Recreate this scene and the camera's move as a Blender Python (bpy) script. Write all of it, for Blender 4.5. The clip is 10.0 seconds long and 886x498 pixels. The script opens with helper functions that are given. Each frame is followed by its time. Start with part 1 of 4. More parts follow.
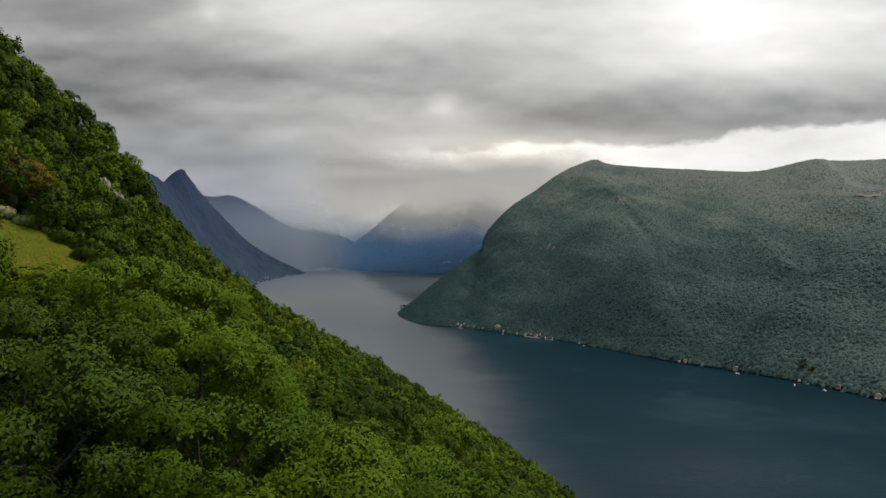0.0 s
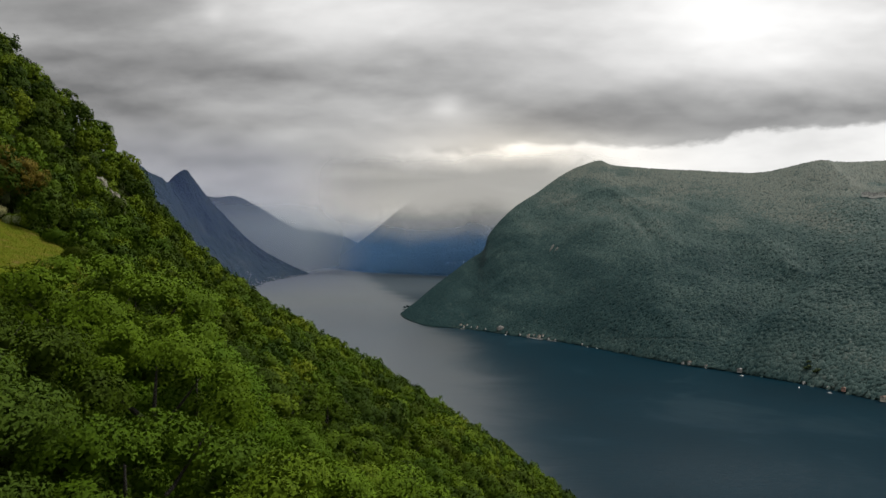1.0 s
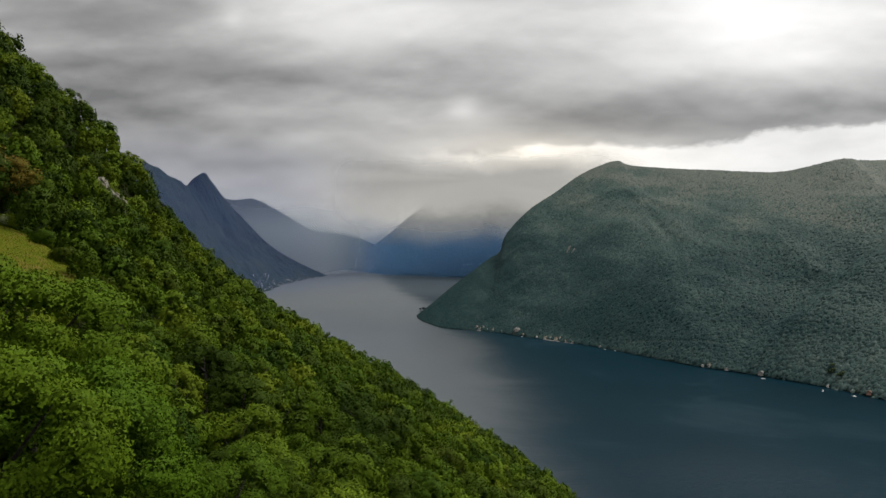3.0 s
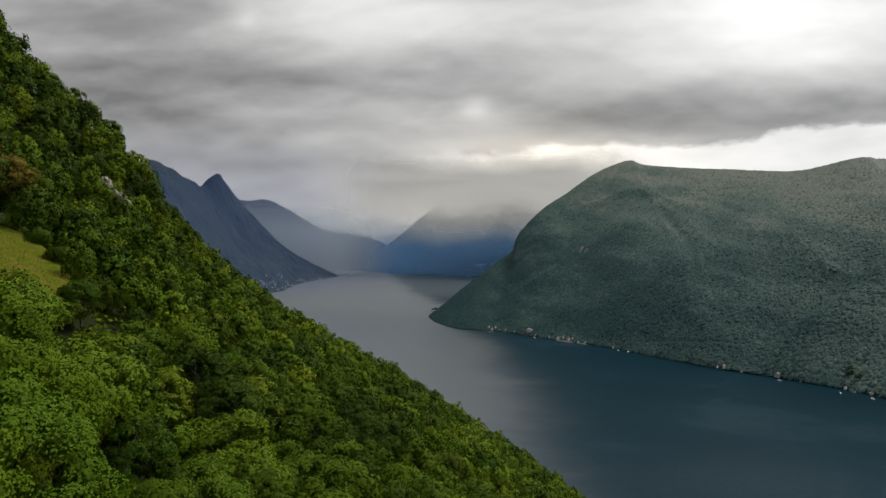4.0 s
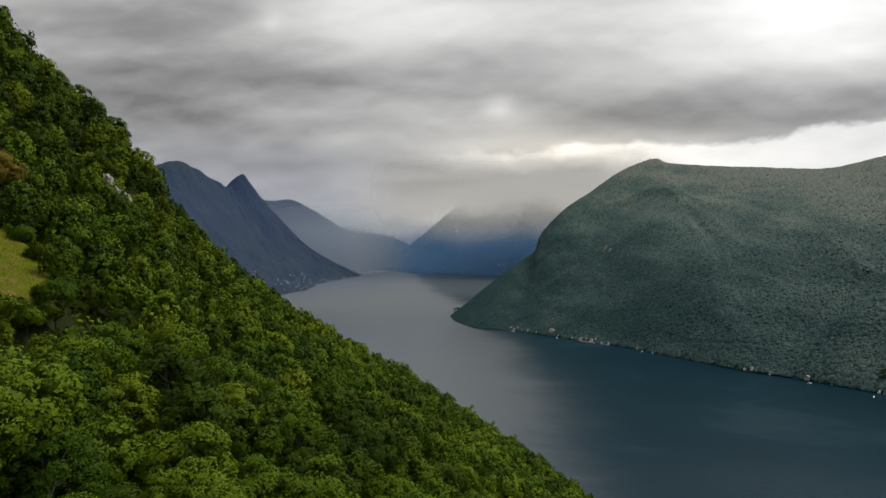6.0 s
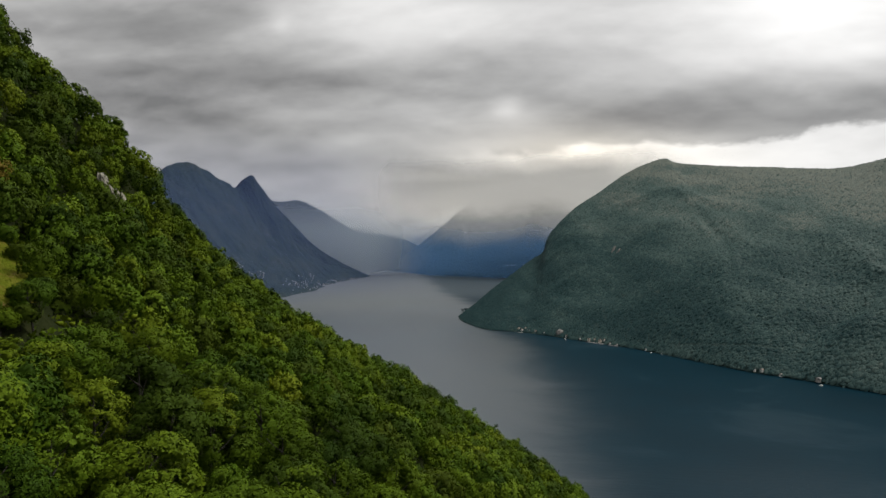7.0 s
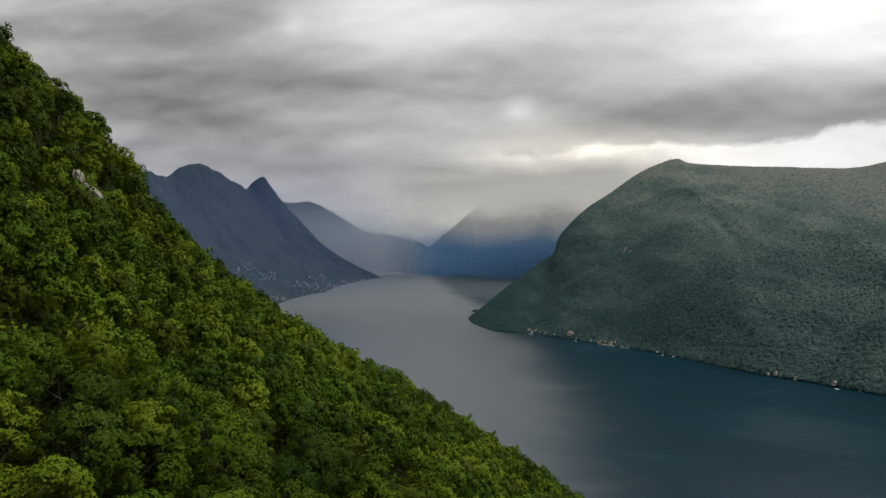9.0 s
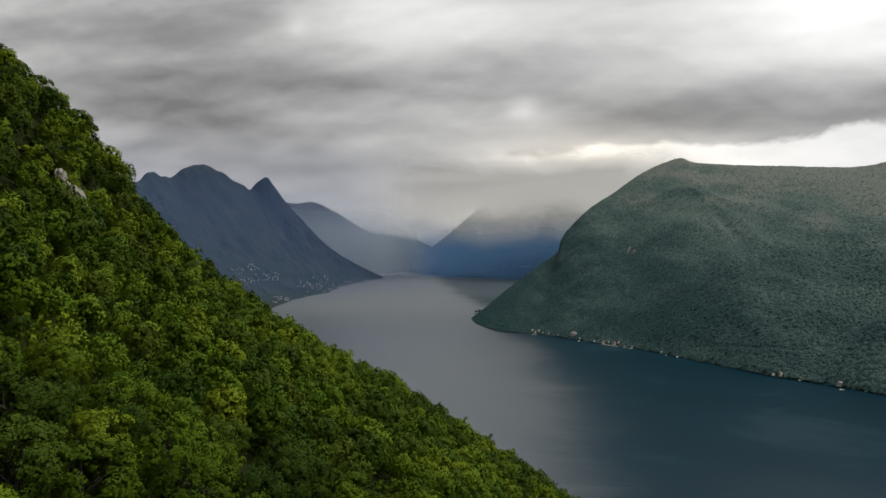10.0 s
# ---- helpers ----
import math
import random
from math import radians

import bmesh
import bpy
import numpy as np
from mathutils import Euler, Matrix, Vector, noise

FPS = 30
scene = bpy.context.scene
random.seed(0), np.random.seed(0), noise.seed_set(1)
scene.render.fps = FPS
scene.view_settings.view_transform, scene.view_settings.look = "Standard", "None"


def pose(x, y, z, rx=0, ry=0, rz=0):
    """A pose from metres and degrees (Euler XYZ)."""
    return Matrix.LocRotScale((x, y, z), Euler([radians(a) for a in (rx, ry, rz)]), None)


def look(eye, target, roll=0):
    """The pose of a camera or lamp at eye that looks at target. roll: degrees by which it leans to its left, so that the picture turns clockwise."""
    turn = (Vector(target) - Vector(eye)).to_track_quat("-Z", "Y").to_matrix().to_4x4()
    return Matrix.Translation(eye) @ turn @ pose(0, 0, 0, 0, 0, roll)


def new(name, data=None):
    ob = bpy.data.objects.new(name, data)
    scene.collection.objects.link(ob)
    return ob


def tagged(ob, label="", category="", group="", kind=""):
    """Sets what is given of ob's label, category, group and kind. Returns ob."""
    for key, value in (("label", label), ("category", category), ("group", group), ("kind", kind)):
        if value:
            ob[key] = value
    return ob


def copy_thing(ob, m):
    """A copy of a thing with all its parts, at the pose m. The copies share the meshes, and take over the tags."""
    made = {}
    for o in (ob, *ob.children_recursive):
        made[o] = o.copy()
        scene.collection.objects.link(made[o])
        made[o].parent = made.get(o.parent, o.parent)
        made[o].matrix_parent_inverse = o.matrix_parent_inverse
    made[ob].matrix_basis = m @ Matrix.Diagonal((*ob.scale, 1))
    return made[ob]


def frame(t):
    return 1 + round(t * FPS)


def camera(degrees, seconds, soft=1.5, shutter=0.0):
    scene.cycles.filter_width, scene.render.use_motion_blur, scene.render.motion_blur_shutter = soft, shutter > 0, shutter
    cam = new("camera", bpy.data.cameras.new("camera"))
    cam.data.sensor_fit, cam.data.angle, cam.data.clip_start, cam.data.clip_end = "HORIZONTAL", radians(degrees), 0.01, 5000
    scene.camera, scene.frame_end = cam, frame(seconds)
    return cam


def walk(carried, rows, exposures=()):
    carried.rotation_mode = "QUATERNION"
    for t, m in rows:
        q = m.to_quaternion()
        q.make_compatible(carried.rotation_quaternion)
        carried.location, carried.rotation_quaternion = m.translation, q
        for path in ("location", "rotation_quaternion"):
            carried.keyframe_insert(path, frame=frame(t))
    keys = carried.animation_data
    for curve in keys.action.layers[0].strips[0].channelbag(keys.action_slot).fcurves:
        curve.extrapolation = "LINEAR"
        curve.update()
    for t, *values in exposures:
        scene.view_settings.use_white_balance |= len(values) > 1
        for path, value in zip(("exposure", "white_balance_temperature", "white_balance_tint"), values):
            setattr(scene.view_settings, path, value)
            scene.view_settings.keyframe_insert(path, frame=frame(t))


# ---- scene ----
# camera
cam = camera(70.7, 10.0)
PATH = [
    (0, (-5.738, 9.322, 202.642), (-5.729, 11.322, 202.651), -0.3),
    (0.5, (-5.316, 10.507, 202.588), (-5.314, 12.507, 202.599), -0.2),
    (1, (-4.825, 11.686, 202.521), (-4.827, 13.686, 202.533), -0.2),
    (1.5, (-4.3, 12.93, 202.447), (-4.309, 14.93, 202.46), -0.2),
    (2, (-3.74, 14.278, 202.361), (-3.765, 16.277, 202.377), -0.2),
    (2.5, (-3.06, 15.75, 202.268), (-3.099, 17.749, 202.285), -0.3),
    (4, (-0.578, 20.308, 202.049), (-0.674, 22.306, 202.068), -0.4),
    (4.5, (0.289, 21.875, 201.985), (0.172, 23.872, 202.002), -0.4),
    (5, (1.192, 23.529, 201.893), (1.054, 25.524, 201.909), -0.4),
    (5.5, (2.119, 25.258, 201.815), (1.964, 27.252, 201.832), -0.4),
    (7, (5.248, 30.941, 201.582), (5.051, 32.932, 201.603), -0.4),
    (7.5, (6.441, 32.912, 201.479), (6.232, 34.901, 201.501), -0.4),
    (8, (7.669, 34.905, 201.38), (7.451, 36.893, 201.403), -0.4),
    (8.5, (8.906, 37.013, 201.336), (8.679, 39.0, 201.359), -0.4),
    (9, (10.223, 39.183, 201.254), (9.989, 41.169, 201.279), -0.4),
    (9.5, (11.615, 41.348, 201.17), (11.374, 43.334, 201.195), -0.5),
    (10, (13.043, 43.584, 201.148), (12.796, 45.569, 201.174), -0.5),
]
walk(cam, [(t, look(eye, target, roll)) for t, eye, target, roll in PATH])

# ---- sky, sun ----
SUN_AZ, SUN_EL = radians(58), radians(50)      # clockwise from +y, up
sun = new("sun", bpy.data.lights.new("sun", "SUN"))
scene.view_settings.exposure = 0.30
sun.data.energy, sun.data.angle, sun.data.color = 2.7, radians(14), (1.0, 0.95, 0.86)
sun.matrix_world = look((math.sin(SUN_AZ) * math.cos(SUN_EL), math.cos(SUN_AZ) * math.cos(SUN_EL), math.sin(SUN_EL)), (0, 0, 0))


class Nodes:
    """Short way to write node trees."""

    def __init__(self, tree):
        self.tree = tree

    def add(self, kind, **kw):
        n = self.tree.nodes.new(kind)
        for k, v in kw.items():
            setattr(n, k, v)
        return n

    def put(self, sock, v):
        if isinstance(v, bpy.types.NodeSocket):
            self.tree.links.new(v, sock)
        else:
            sock.default_value = v

    def math(self, op, a, b=0.0, c=0.0, clamp=False):
        n = self.add("ShaderNodeMath", operation=op, use_clamp=clamp)
        for sock, v in zip(n.inputs, (a, b, c)):
            self.put(sock, v)
        return n.outputs[0]

    def step(self, x, lo, hi):
        n = self.add("ShaderNodeMapRange", interpolation_type="SMOOTHSTEP")
        for k, v in enumerate((x, lo, hi, 0.0, 1.0)):
            self.put(n.inputs[k], v)
        return n.outputs[0]

    def mix(self, fac, a, b):
        n = self.add("ShaderNodeMix", data_type="RGBA")
        self.put(n.inputs[0], fac), self.put(n.inputs[6], a), self.put(n.inputs[7], b)
        return n.outputs[2]

    def noise(self, vec, scale, detail=4.0, rough=0.55, distort=0.0):
        n = self.add("ShaderNodeTexNoise")
        if vec is not None:
            self.put(n.inputs["Vector"], vec)
        for k, v in (("Scale", scale), ("Detail", detail), ("Roughness", rough), ("Distortion", distort)):
            self.put(n.inputs[k], v)
        return n.outputs["Fac"]

    def vec(self, x, y, z):
        n = self.add("ShaderNodeCombineXYZ")
        for sock, v in zip(n.inputs, (x, y, z)):
            self.put(sock, v)
        return n.outputs[0]


def make_sky():
    w = bpy.data.worlds.new("overcast_sky")
    scene.world = w
    w.use_nodes = True
    t = w.node_tree
    t.nodes.clear()
    g = Nodes(t)
    sky = g.add("ShaderNodeTexSky", sky_type="NISHITA", sun_disc=False, sun_elevation=SUN_EL, sun_rotation=SUN_AZ)
    sep = g.add("ShaderNodeSeparateXYZ")
    g.put(sep.inputs[0], g.add("ShaderNodeTexCoord").outputs["Generated"])
    x, y, z = sep.outputs
    ahead = g.math("MAXIMUM", g.math("ABSOLUTE", y), 0.22)
    u, v = g.math("DIVIDE", x, ahead), g.math("DIVIDE", z, ahead)
    # the cloud deck: flat-based rolls heaped on one another, each brighter on top than below
    wob = g.noise(g.vec(g.math("MULTIPLY", u, 3.6), g.math("MULTIPLY", v, 7.0), 1.7), 1.0, 3.0)
    wob2 = g.noise(g.vec(g.math("MULTIPLY", u, 3.6), g.math("MULTIPLY", v, 7.0), 7.3), 1.0, 3.0)
    wu = g.math("ADD", u, g.math("MULTIPLY_ADD", wob, 0.05, -0.025))
    wv = g.math("ADD", v, g.math("MULTIPLY_ADD", wob2, 0.018, -0.009))

    def heap(su, sv, seed, detail, rough, lift):
        a = g.noise(g.vec(g.math("MULTIPLY", wu, su), g.math("MULTIPLY", wv, sv), seed), 1.0, detail, rough)
        b = g.noise(g.vec(g.math("MULTIPLY", wu, su), g.math("MULTIPLY", g.math("ADD", wv, lift), sv), seed), 1.0, detail, rough)
        return a, g.math("SUBTRACT", a, b)

    broad, broad_lit = heap(2.6, 8.5, 3.1, 4.0, 0.42, 0.030)
    mid, mid_lit = heap(6.0, 15.0, 9.4, 4.0, 0.48, 0.016)
    wisps = g.noise(g.vec(g.math("MULTIPLY", wu, 14.0), g.math("MULTIPLY", wv, 28.0), 21.0), 1.0, 5.0, 0.55)
    detail = g.math("MULTIPLY", g.math("SUBTRACT", g.step(broad, 0.30, 0.70), 0.5), 0.09)
    detail = g.math("ADD", detail, g.math("MULTIPLY", broad_lit, 0.26))
    detail = g.math("ADD", detail, g.math("MULTIPLY", g.math("SUBTRACT", g.step(mid, 0.36, 0.64), 0.5), 0.045))
    detail = g.math("ADD", detail, g.math("MULTIPLY", mid_lit, 0.20))
    detail = g.math("ADD", detail, g.math("MULTIPLY_ADD", wisps, 0.045, -0.0225))
    # low down the distance melts the rolls together
    detail = g.math("MULTIPLY", detail, g.math("MULTIPLY_ADD", g.step(v, 0.05, 0.17), 0.65, 0.35))
    lum = g.math("ADD", detail, 0.365)

    def patch(u0, v0, su, sv, amp):
        a = g.math("POWER", g.math("DIVIDE", g.math("SUBTRACT", wu, u0), su), 2.0)
        b = g.math("POWER", g.math("DIVIDE", g.math("SUBTRACT", wv, v0), sv), 2.0)
        return g.math("MULTIPLY", g.math("EXPONENT", g.math("MULTIPLY", g.math("ADD", a, b), -1.0)), amp)

    for p in CLOUDS:
        lum = g.math("ADD", lum, patch(*p))
    # the torn lower edge of the dark roll, and the clear bright gap under it
    edge = g.math("MULTIPLY_ADD", g.step(u, 0.36, 0.50), 0.020, 0.171)
    edge = g.math("ADD", edge, g.math("MULTIPLY", u, 0.02))
    below = g.step(g.math("SUBTRACT", edge, g.math("ADD", g.math("ADD", v, g.math("MULTIPLY_ADD", wob2, 0.05, -0.025)), g.math("MULTIPLY_ADD", wisps, 0.05, -0.025))), -0.003, 0.012)
    gap = g.math("MULTIPLY", below, g.step(u, -0.16, 0.10))
    lum = g.math("ADD", lum, g.math("MULTIPLY", gap, GAP))
    # overhead the deck is thinner and brighter
    lum = g.math("ADD", lum, g.math("MULTIPLY", g.step(z, 0.35, 0.90), 0.48))
    lum = g.math("MAXIMUM", lum, 0.16)
    warm = g.math("MAXIMUM", patch(0.12, 0.15, 0.20, 0.06, 1.0), patch(-0.14, 0.075, 0.10, 0.05, 0.9))
    tint = g.mix(warm, (1.0, 0.99, 0.975, 1), (1.0, 0.93, 0.815, 1))
    grey = g.add("ShaderNodeVectorMath", operation="SCALE")
    g.put(grey.inputs[0], tint), g.put(grey.inputs["Scale"], lum)
    blue = g.add("ShaderNodeVectorMath", operation="SCALE")
    g.put(blue.inputs[0], sky.outputs[0]), g.put(blue.inputs["Scale"], 0.08)
    cover = g.mix(0.97, blue.outputs[0], grey.outputs[0])
    bg = g.add("ShaderNodeBackground")
    g.put(bg.inputs[0], g.mix(g.step(z, -0.06, -0.01), (0.10, 0.12, 0.13, 1), cover))
    bg.inputs[1].default_value = 1.0
    g.put(g.add("ShaderNodeOutputWorld").inputs[0], bg.outputs[0])


# lighter and darker parts of the deck: across, up, their half-widths, how much
CLOUDS = [
    (0.43, 0.43, 0.19, 0.10, 0.37), (0.56, 0.36, 0.34, 0.12, 0.28), (-0.18, 0.39, 0.22, 0.07, 0.30),
    (0.12, 0.35, 0.14, 0.055, 0.12), (0.26, 0.225, 0.24, 0.036, -0.13), (0.62, 0.235, 0.22, 0.035, -0.16),
    (0.12, 0.155, 0.20, 0.042, 0.24), (0.010, 0.235, 0.030, 0.018, 0.20), (-0.15, 0.24, 0.09, 0.027, 0.08),
    (-0.56, 0.27, 0.26, 0.16, -0.14), (-0.12, 0.142, 0.09, 0.014, -0.11), (-0.12, 0.085, 0.14, 0.036, 0.06),
    (-0.37, 0.385, 0.022, 0.014, 0.12), (-0.25, 0.300, 0.18, 0.030, -0.06), (-0.24, 0.185, 0.05, 0.018, 0.07),
    (-0.40, 0.190, 0.05, 0.018, 0.06), (0.17, 0.290, 0.10, 0.030, 0.06), (-0.33, 0.145, 0.10, 0.016, -0.05),
]
GAP = 0.37
make_sky()


# ---- materials ----
def material(name, rough=0.8, metal=0.0):
    m = bpy.data.materials.new(name)
    m.use_nodes = True
    g = Nodes(m.node_tree)
    b = m.node_tree.nodes["Principled BSDF"]
    b.inputs["Roughness"].default_value, b.inputs["Metallic"].default_value = rough, metal
    return m, g, b


def ramp(g, fac, stops):
    n = g.add("ShaderNodeValToRGB")
    el = n.color_ramp.elements
    while len(el) < len(stops):
        el.new(0.5)
    for e, (p, c) in zip(el, stops):
        e.position, e.color = p, (*c, 1)
    g.put(n.inputs[0], fac)
    return n.outputs[0]


def place_of(g):
    return g.add("ShaderNodeNewGeometry").outputs["Position"]


def leaf_material(name, stops, soft=0.09, grain=1.6, own_tint=True):
    """Leaves: every tree its own tint, sprays lighter and darker, light shining through."""
    m, g, b = material(name, 0.55)
    b.inputs["Specular IOR Level"].default_value = 0.025
    tint = g.add("ShaderNodeAttribute", attribute_name="tint").outputs["Fac"]
    own = g.add("ShaderNodeObjectInfo").outputs["Random"]
    island = g.add("ShaderNodeNewGeometry").outputs["Random Per Island"]
    where = place_of(g)
    f = g.math("FRACT", g.math("ADD", tint, own)) if own_tint else tint
    f = g.math("ADD", g.math("MULTIPLY_ADD", f, 0.62 if own_tint else 0.72, 0.06 if own_tint else 0.0), g.math("MULTIPLY", g.noise(where, grain, 3.0), 0.2 if own_tint else 0.28))
    f = g.math("ADD", f, g.math("MULTIPLY_ADD", island, 0.20, -0.10), clamp=True)
    col = ramp(g, f, stops)
    if own_tint:            # some trees lean to blue-green, some to olive
        hue = g.math("FRACT", g.math("MULTIPLY", g.math("ADD", tint, own), 7.31))
        shift = g.mix(hue, (0.92, 1.02, 1.0, 1), (1.08, 1.0, 0.8, 1))
        n = g.add("ShaderNodeMix", data_type="RGBA", blend_type="MULTIPLY")
        g.put(n.inputs[0], 1.0), g.put(n.inputs[6], col), g.put(n.inputs[7], shift)
        col = n.outputs[2]
    g.put(b.inputs["Base Color"], col)
    out = m.node_tree.nodes["Material Output"]
    thin = g.add("ShaderNodeBsdfTranslucent")
    g.put(thin.inputs[0], col)
    both = g.add("ShaderNodeMixShader")
    both.inputs[0].default_value = soft
    g.put(both.inputs[1], b.outputs[0]), g.put(both.inputs[2], thin.outputs[0])
    g.put(out.inputs[0], both.outputs[0])
    return m


def mottled(name, stops, scale, rough=0.9, bump=0.4, bump_scale=None, stretch=(1, 1, 1), bump_size=1.0, gloss=0.5):
    m, g, b = material(name, rough)
    b.inputs["Specular IOR Level"].default_value = gloss
    mp = g.add("ShaderNodeMapping")
    g.put(mp.inputs["Vector"], place_of(g))
    mp.inputs["Scale"].default_value = stretch
    a = g.noise(mp.outputs[0], scale, 6.0, 0.6)
    c = g.noise(mp.outputs[0], scale * 9.0, 4.0, 0.6)
    f = g.math("ADD", g.math("MULTIPLY", a, 0.65), g.math("MULTIPLY", c, 0.35))
    g.put(b.inputs["Base Color"], ramp(g, f, stops))
    bm = g.add("ShaderNodeBump")
    bm.inputs["Strength"].default_value, bm.inputs["Distance"].default_value = bump, bump_size
    g.put(bm.inputs["Height"], g.noise(mp.outputs[0], bump_scale or scale * 5.0, 6.0, 0.65))
    g.put(b.inputs["Normal"], bm.outputs[0])
    return m


LEAF = leaf_material("broad_leaves", [(0.0, (0.021, 0.041, 0.004)), (0.35, (0.044, 0.076, 0.005)), (0.6, (0.070, 0.109, 0.007)),
                                      (0.85, (0.112, 0.150, 0.011)), (1.0, (0.150, 0.168, 0.016))])
LEAF_FRESH = leaf_material("fresh_leaves", [(0.0, (0.046, 0.090, 0.006)), (0.5, (0.080, 0.134, 0.009)), (1.0, (0.130, 0.184, 0.016))])
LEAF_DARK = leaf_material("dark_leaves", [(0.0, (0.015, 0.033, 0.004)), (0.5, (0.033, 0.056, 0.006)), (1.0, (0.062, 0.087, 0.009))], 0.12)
LEAF_RUST = leaf_material("rusty_leaves", [(0.0, (0.060, 0.050, 0.012)), (0.5, (0.105, 0.082, 0.018)), (1.0, (0.14, 0.115, 0.022))])
BLOSSOM = leaf_material("white_blossom", [(0.0, (0.07, 0.10, 0.02)), (0.6, (0.24, 0.26, 0.14)), (1.0, (0.46, 0.46, 0.34))])
# teal-grey cast: the distance haze is put into these leaf colours
HAZED_LEAF = leaf_material("hazed_far_woods", [(0.0, (0.007, 0.022, 0.025)), (0.3, (0.019, 0.041, 0.041)), (0.6, (0.048, 0.077, 0.071)),
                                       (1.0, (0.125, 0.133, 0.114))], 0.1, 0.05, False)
LIME_LEAF = leaf_material("lime_leaves", [(0.0, (0.030, 0.048, 0.018)), (0.6, (0.055, 0.080, 0.030)), (1.0, (0.080, 0.105, 0.045))])
BARK = mottled("bark", [(0.3, (0.020, 0.017, 0.013)), (0.7, (0.060, 0.052, 0.042))], 3.0, 0.95, 0.8)
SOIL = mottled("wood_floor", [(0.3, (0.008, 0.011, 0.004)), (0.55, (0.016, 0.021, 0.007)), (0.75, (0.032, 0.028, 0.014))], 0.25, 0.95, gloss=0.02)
MEADOW = mottled("meadow_grass", [(0.28, (0.060, 0.092, 0.006)), (0.46, (0.100, 0.124, 0.009)), (0.57, (0.128, 0.122, 0.016)), (0.66, (0.18, 0.125, 0.055))], 0.42, 0.95, 0.9, 2.5, gloss=0.03)
GRASS = leaf_material("grass_blades", [(0.0, (0.055, 0.085, 0.006)), (0.6, (0.100, 0.122, 0.009)), (1.0, (0.16, 0.13, 0.03))], 0.3)
ROCK = mottled("pale_rock", [(0.30, (0.06, 0.056, 0.044)), (0.5, (0.20, 0.19, 0.155)), (0.7, (0.36, 0.34, 0.29))], 0.9, 0.9, 0.9, 1.5, (1, 1, 0.35), gloss=0.1)
# teal like the woods on it, with the haze mixed into the colour
HAZED_SLOPE = mottled("hazed_wooded_slope", [(0.25, (0.016, 0.036, 0.036)), (0.5, (0.028, 0.050, 0.048)), (0.75, (0.050, 0.068, 0.060))], 0.02, 0.95, 1.0, 0.22, (1, 1, 1), 2.5, 0.1)
FAR_SLOPE = mottled("distant_wooded_slope", [(0.25, (0.010, 0.020, 0.018)), (0.5, (0.017, 0.030, 0.026)), (0.75, (0.034, 0.042, 0.032))], 0.006, 0.95, 0.9, 0.05, (1, 1, 1), 12.0, 0.05)


def water_material():
    """A broad pale sheen under the near hillside and darker water farther out, both drawn into the reflectivity."""
    m, g, b = material("lake_water", 0.1)
    where = place_of(g)
    sep = g.add("ShaderNodeSeparateXYZ")
    g.put(sep.inputs[0], where)
    patch = g.noise(where, 0.004, 5.0, 0.6, 0.6)
    bank = g.math("MULTIPLY_ADD", g.math("MAXIMUM", g.math("SUBTRACT", sep.outputs[1], 1000.0), 0.0), 0.11, -42.0)
    bank = g.math("ADD", bank, g.math("MULTIPLY", g.math("MAXIMUM", g.math("SUBTRACT", sep.outputs[1], 2500.0), 0.0), 0.12))
    off = g.math("ADD", g.math("ADD", sep.outputs[0], bank), g.math("MULTIPLY_ADD", patch, 160.0, -80.0))
    # reflectivity masked down to imitate the dark mirrored mountain beside the sheen
    sheen_cut = g.math("DIVIDE", 1.0, g.math("ADD", 1.0, g.math("EXPONENT", g.math("MULTIPLY_ADD", off, -0.055, -0.2))))
    sheen_cut = g.math("MULTIPLY", sheen_cut, g.math("MULTIPLY_ADD", g.step(sep.outputs[1], 2500.0, 3500.0), -0.3, 1.0))
    slick = g.math("MULTIPLY", g.step(patch, 0.54, 0.68), 0.018)
    gx = g.math("POWER", g.math("DIVIDE", g.math("SUBTRACT", sep.outputs[0], 240.0), 120.0), 2.0)
    gy = g.math("POWER", g.math("DIVIDE", g.math("SUBTRACT", sep.outputs[1], 570.0), 70.0), 2.0)
    gust = g.math("EXPONENT", g.math("MULTIPLY", g.math("ADD", gx, gy), -1.0))
    slick = g.math("ADD", slick, g.math("MULTIPLY", gust, 0.022))
    g.put(b.inputs["Base Color"], ramp(g, patch, [(0.3, (0.0015, 0.012, 0.020)), (0.7, (0.002, 0.017, 0.028))]))
    b.inputs["IOR"].default_value = 1.6
    g.put(b.inputs["Specular IOR Level"], g.math("SUBTRACT", 1.0, g.math("MULTIPLY", g.math("SUBTRACT", sheen_cut, g.math("MULTIPLY", slick, sheen_cut)), 0.985)))
    g.put(b.inputs["Roughness"], g.math("MULTIPLY_ADD", g.step(sep.outputs[1], 1400.0, 3000.0), 0.32, 0.30))
    mp = g.add("ShaderNodeMapping")
    g.put(mp.inputs["Vector"], where)
    mp.inputs["Rotation"].default_value = (0, 0, radians(25))
    mp.inputs["Scale"].default_value = (0.35, 1.0, 1.0)
    waves = g.math("ADD", g.noise(mp.outputs[0], 0.20, 3.0), g.math("MULTIPLY", g.noise(mp.outputs[0], 1.3, 3.0), 0.3))
    bm = g.add("ShaderNodeBump")
    bm.inputs["Distance"].default_value = 0.35
    g.put(bm.inputs["Strength"], g.math("MULTIPLY_ADD", gust, 0.8, 0.35))
    g.put(bm.inputs["Height"], waves)
    g.put(b.inputs["Normal"], bm.outputs[0])
    return m


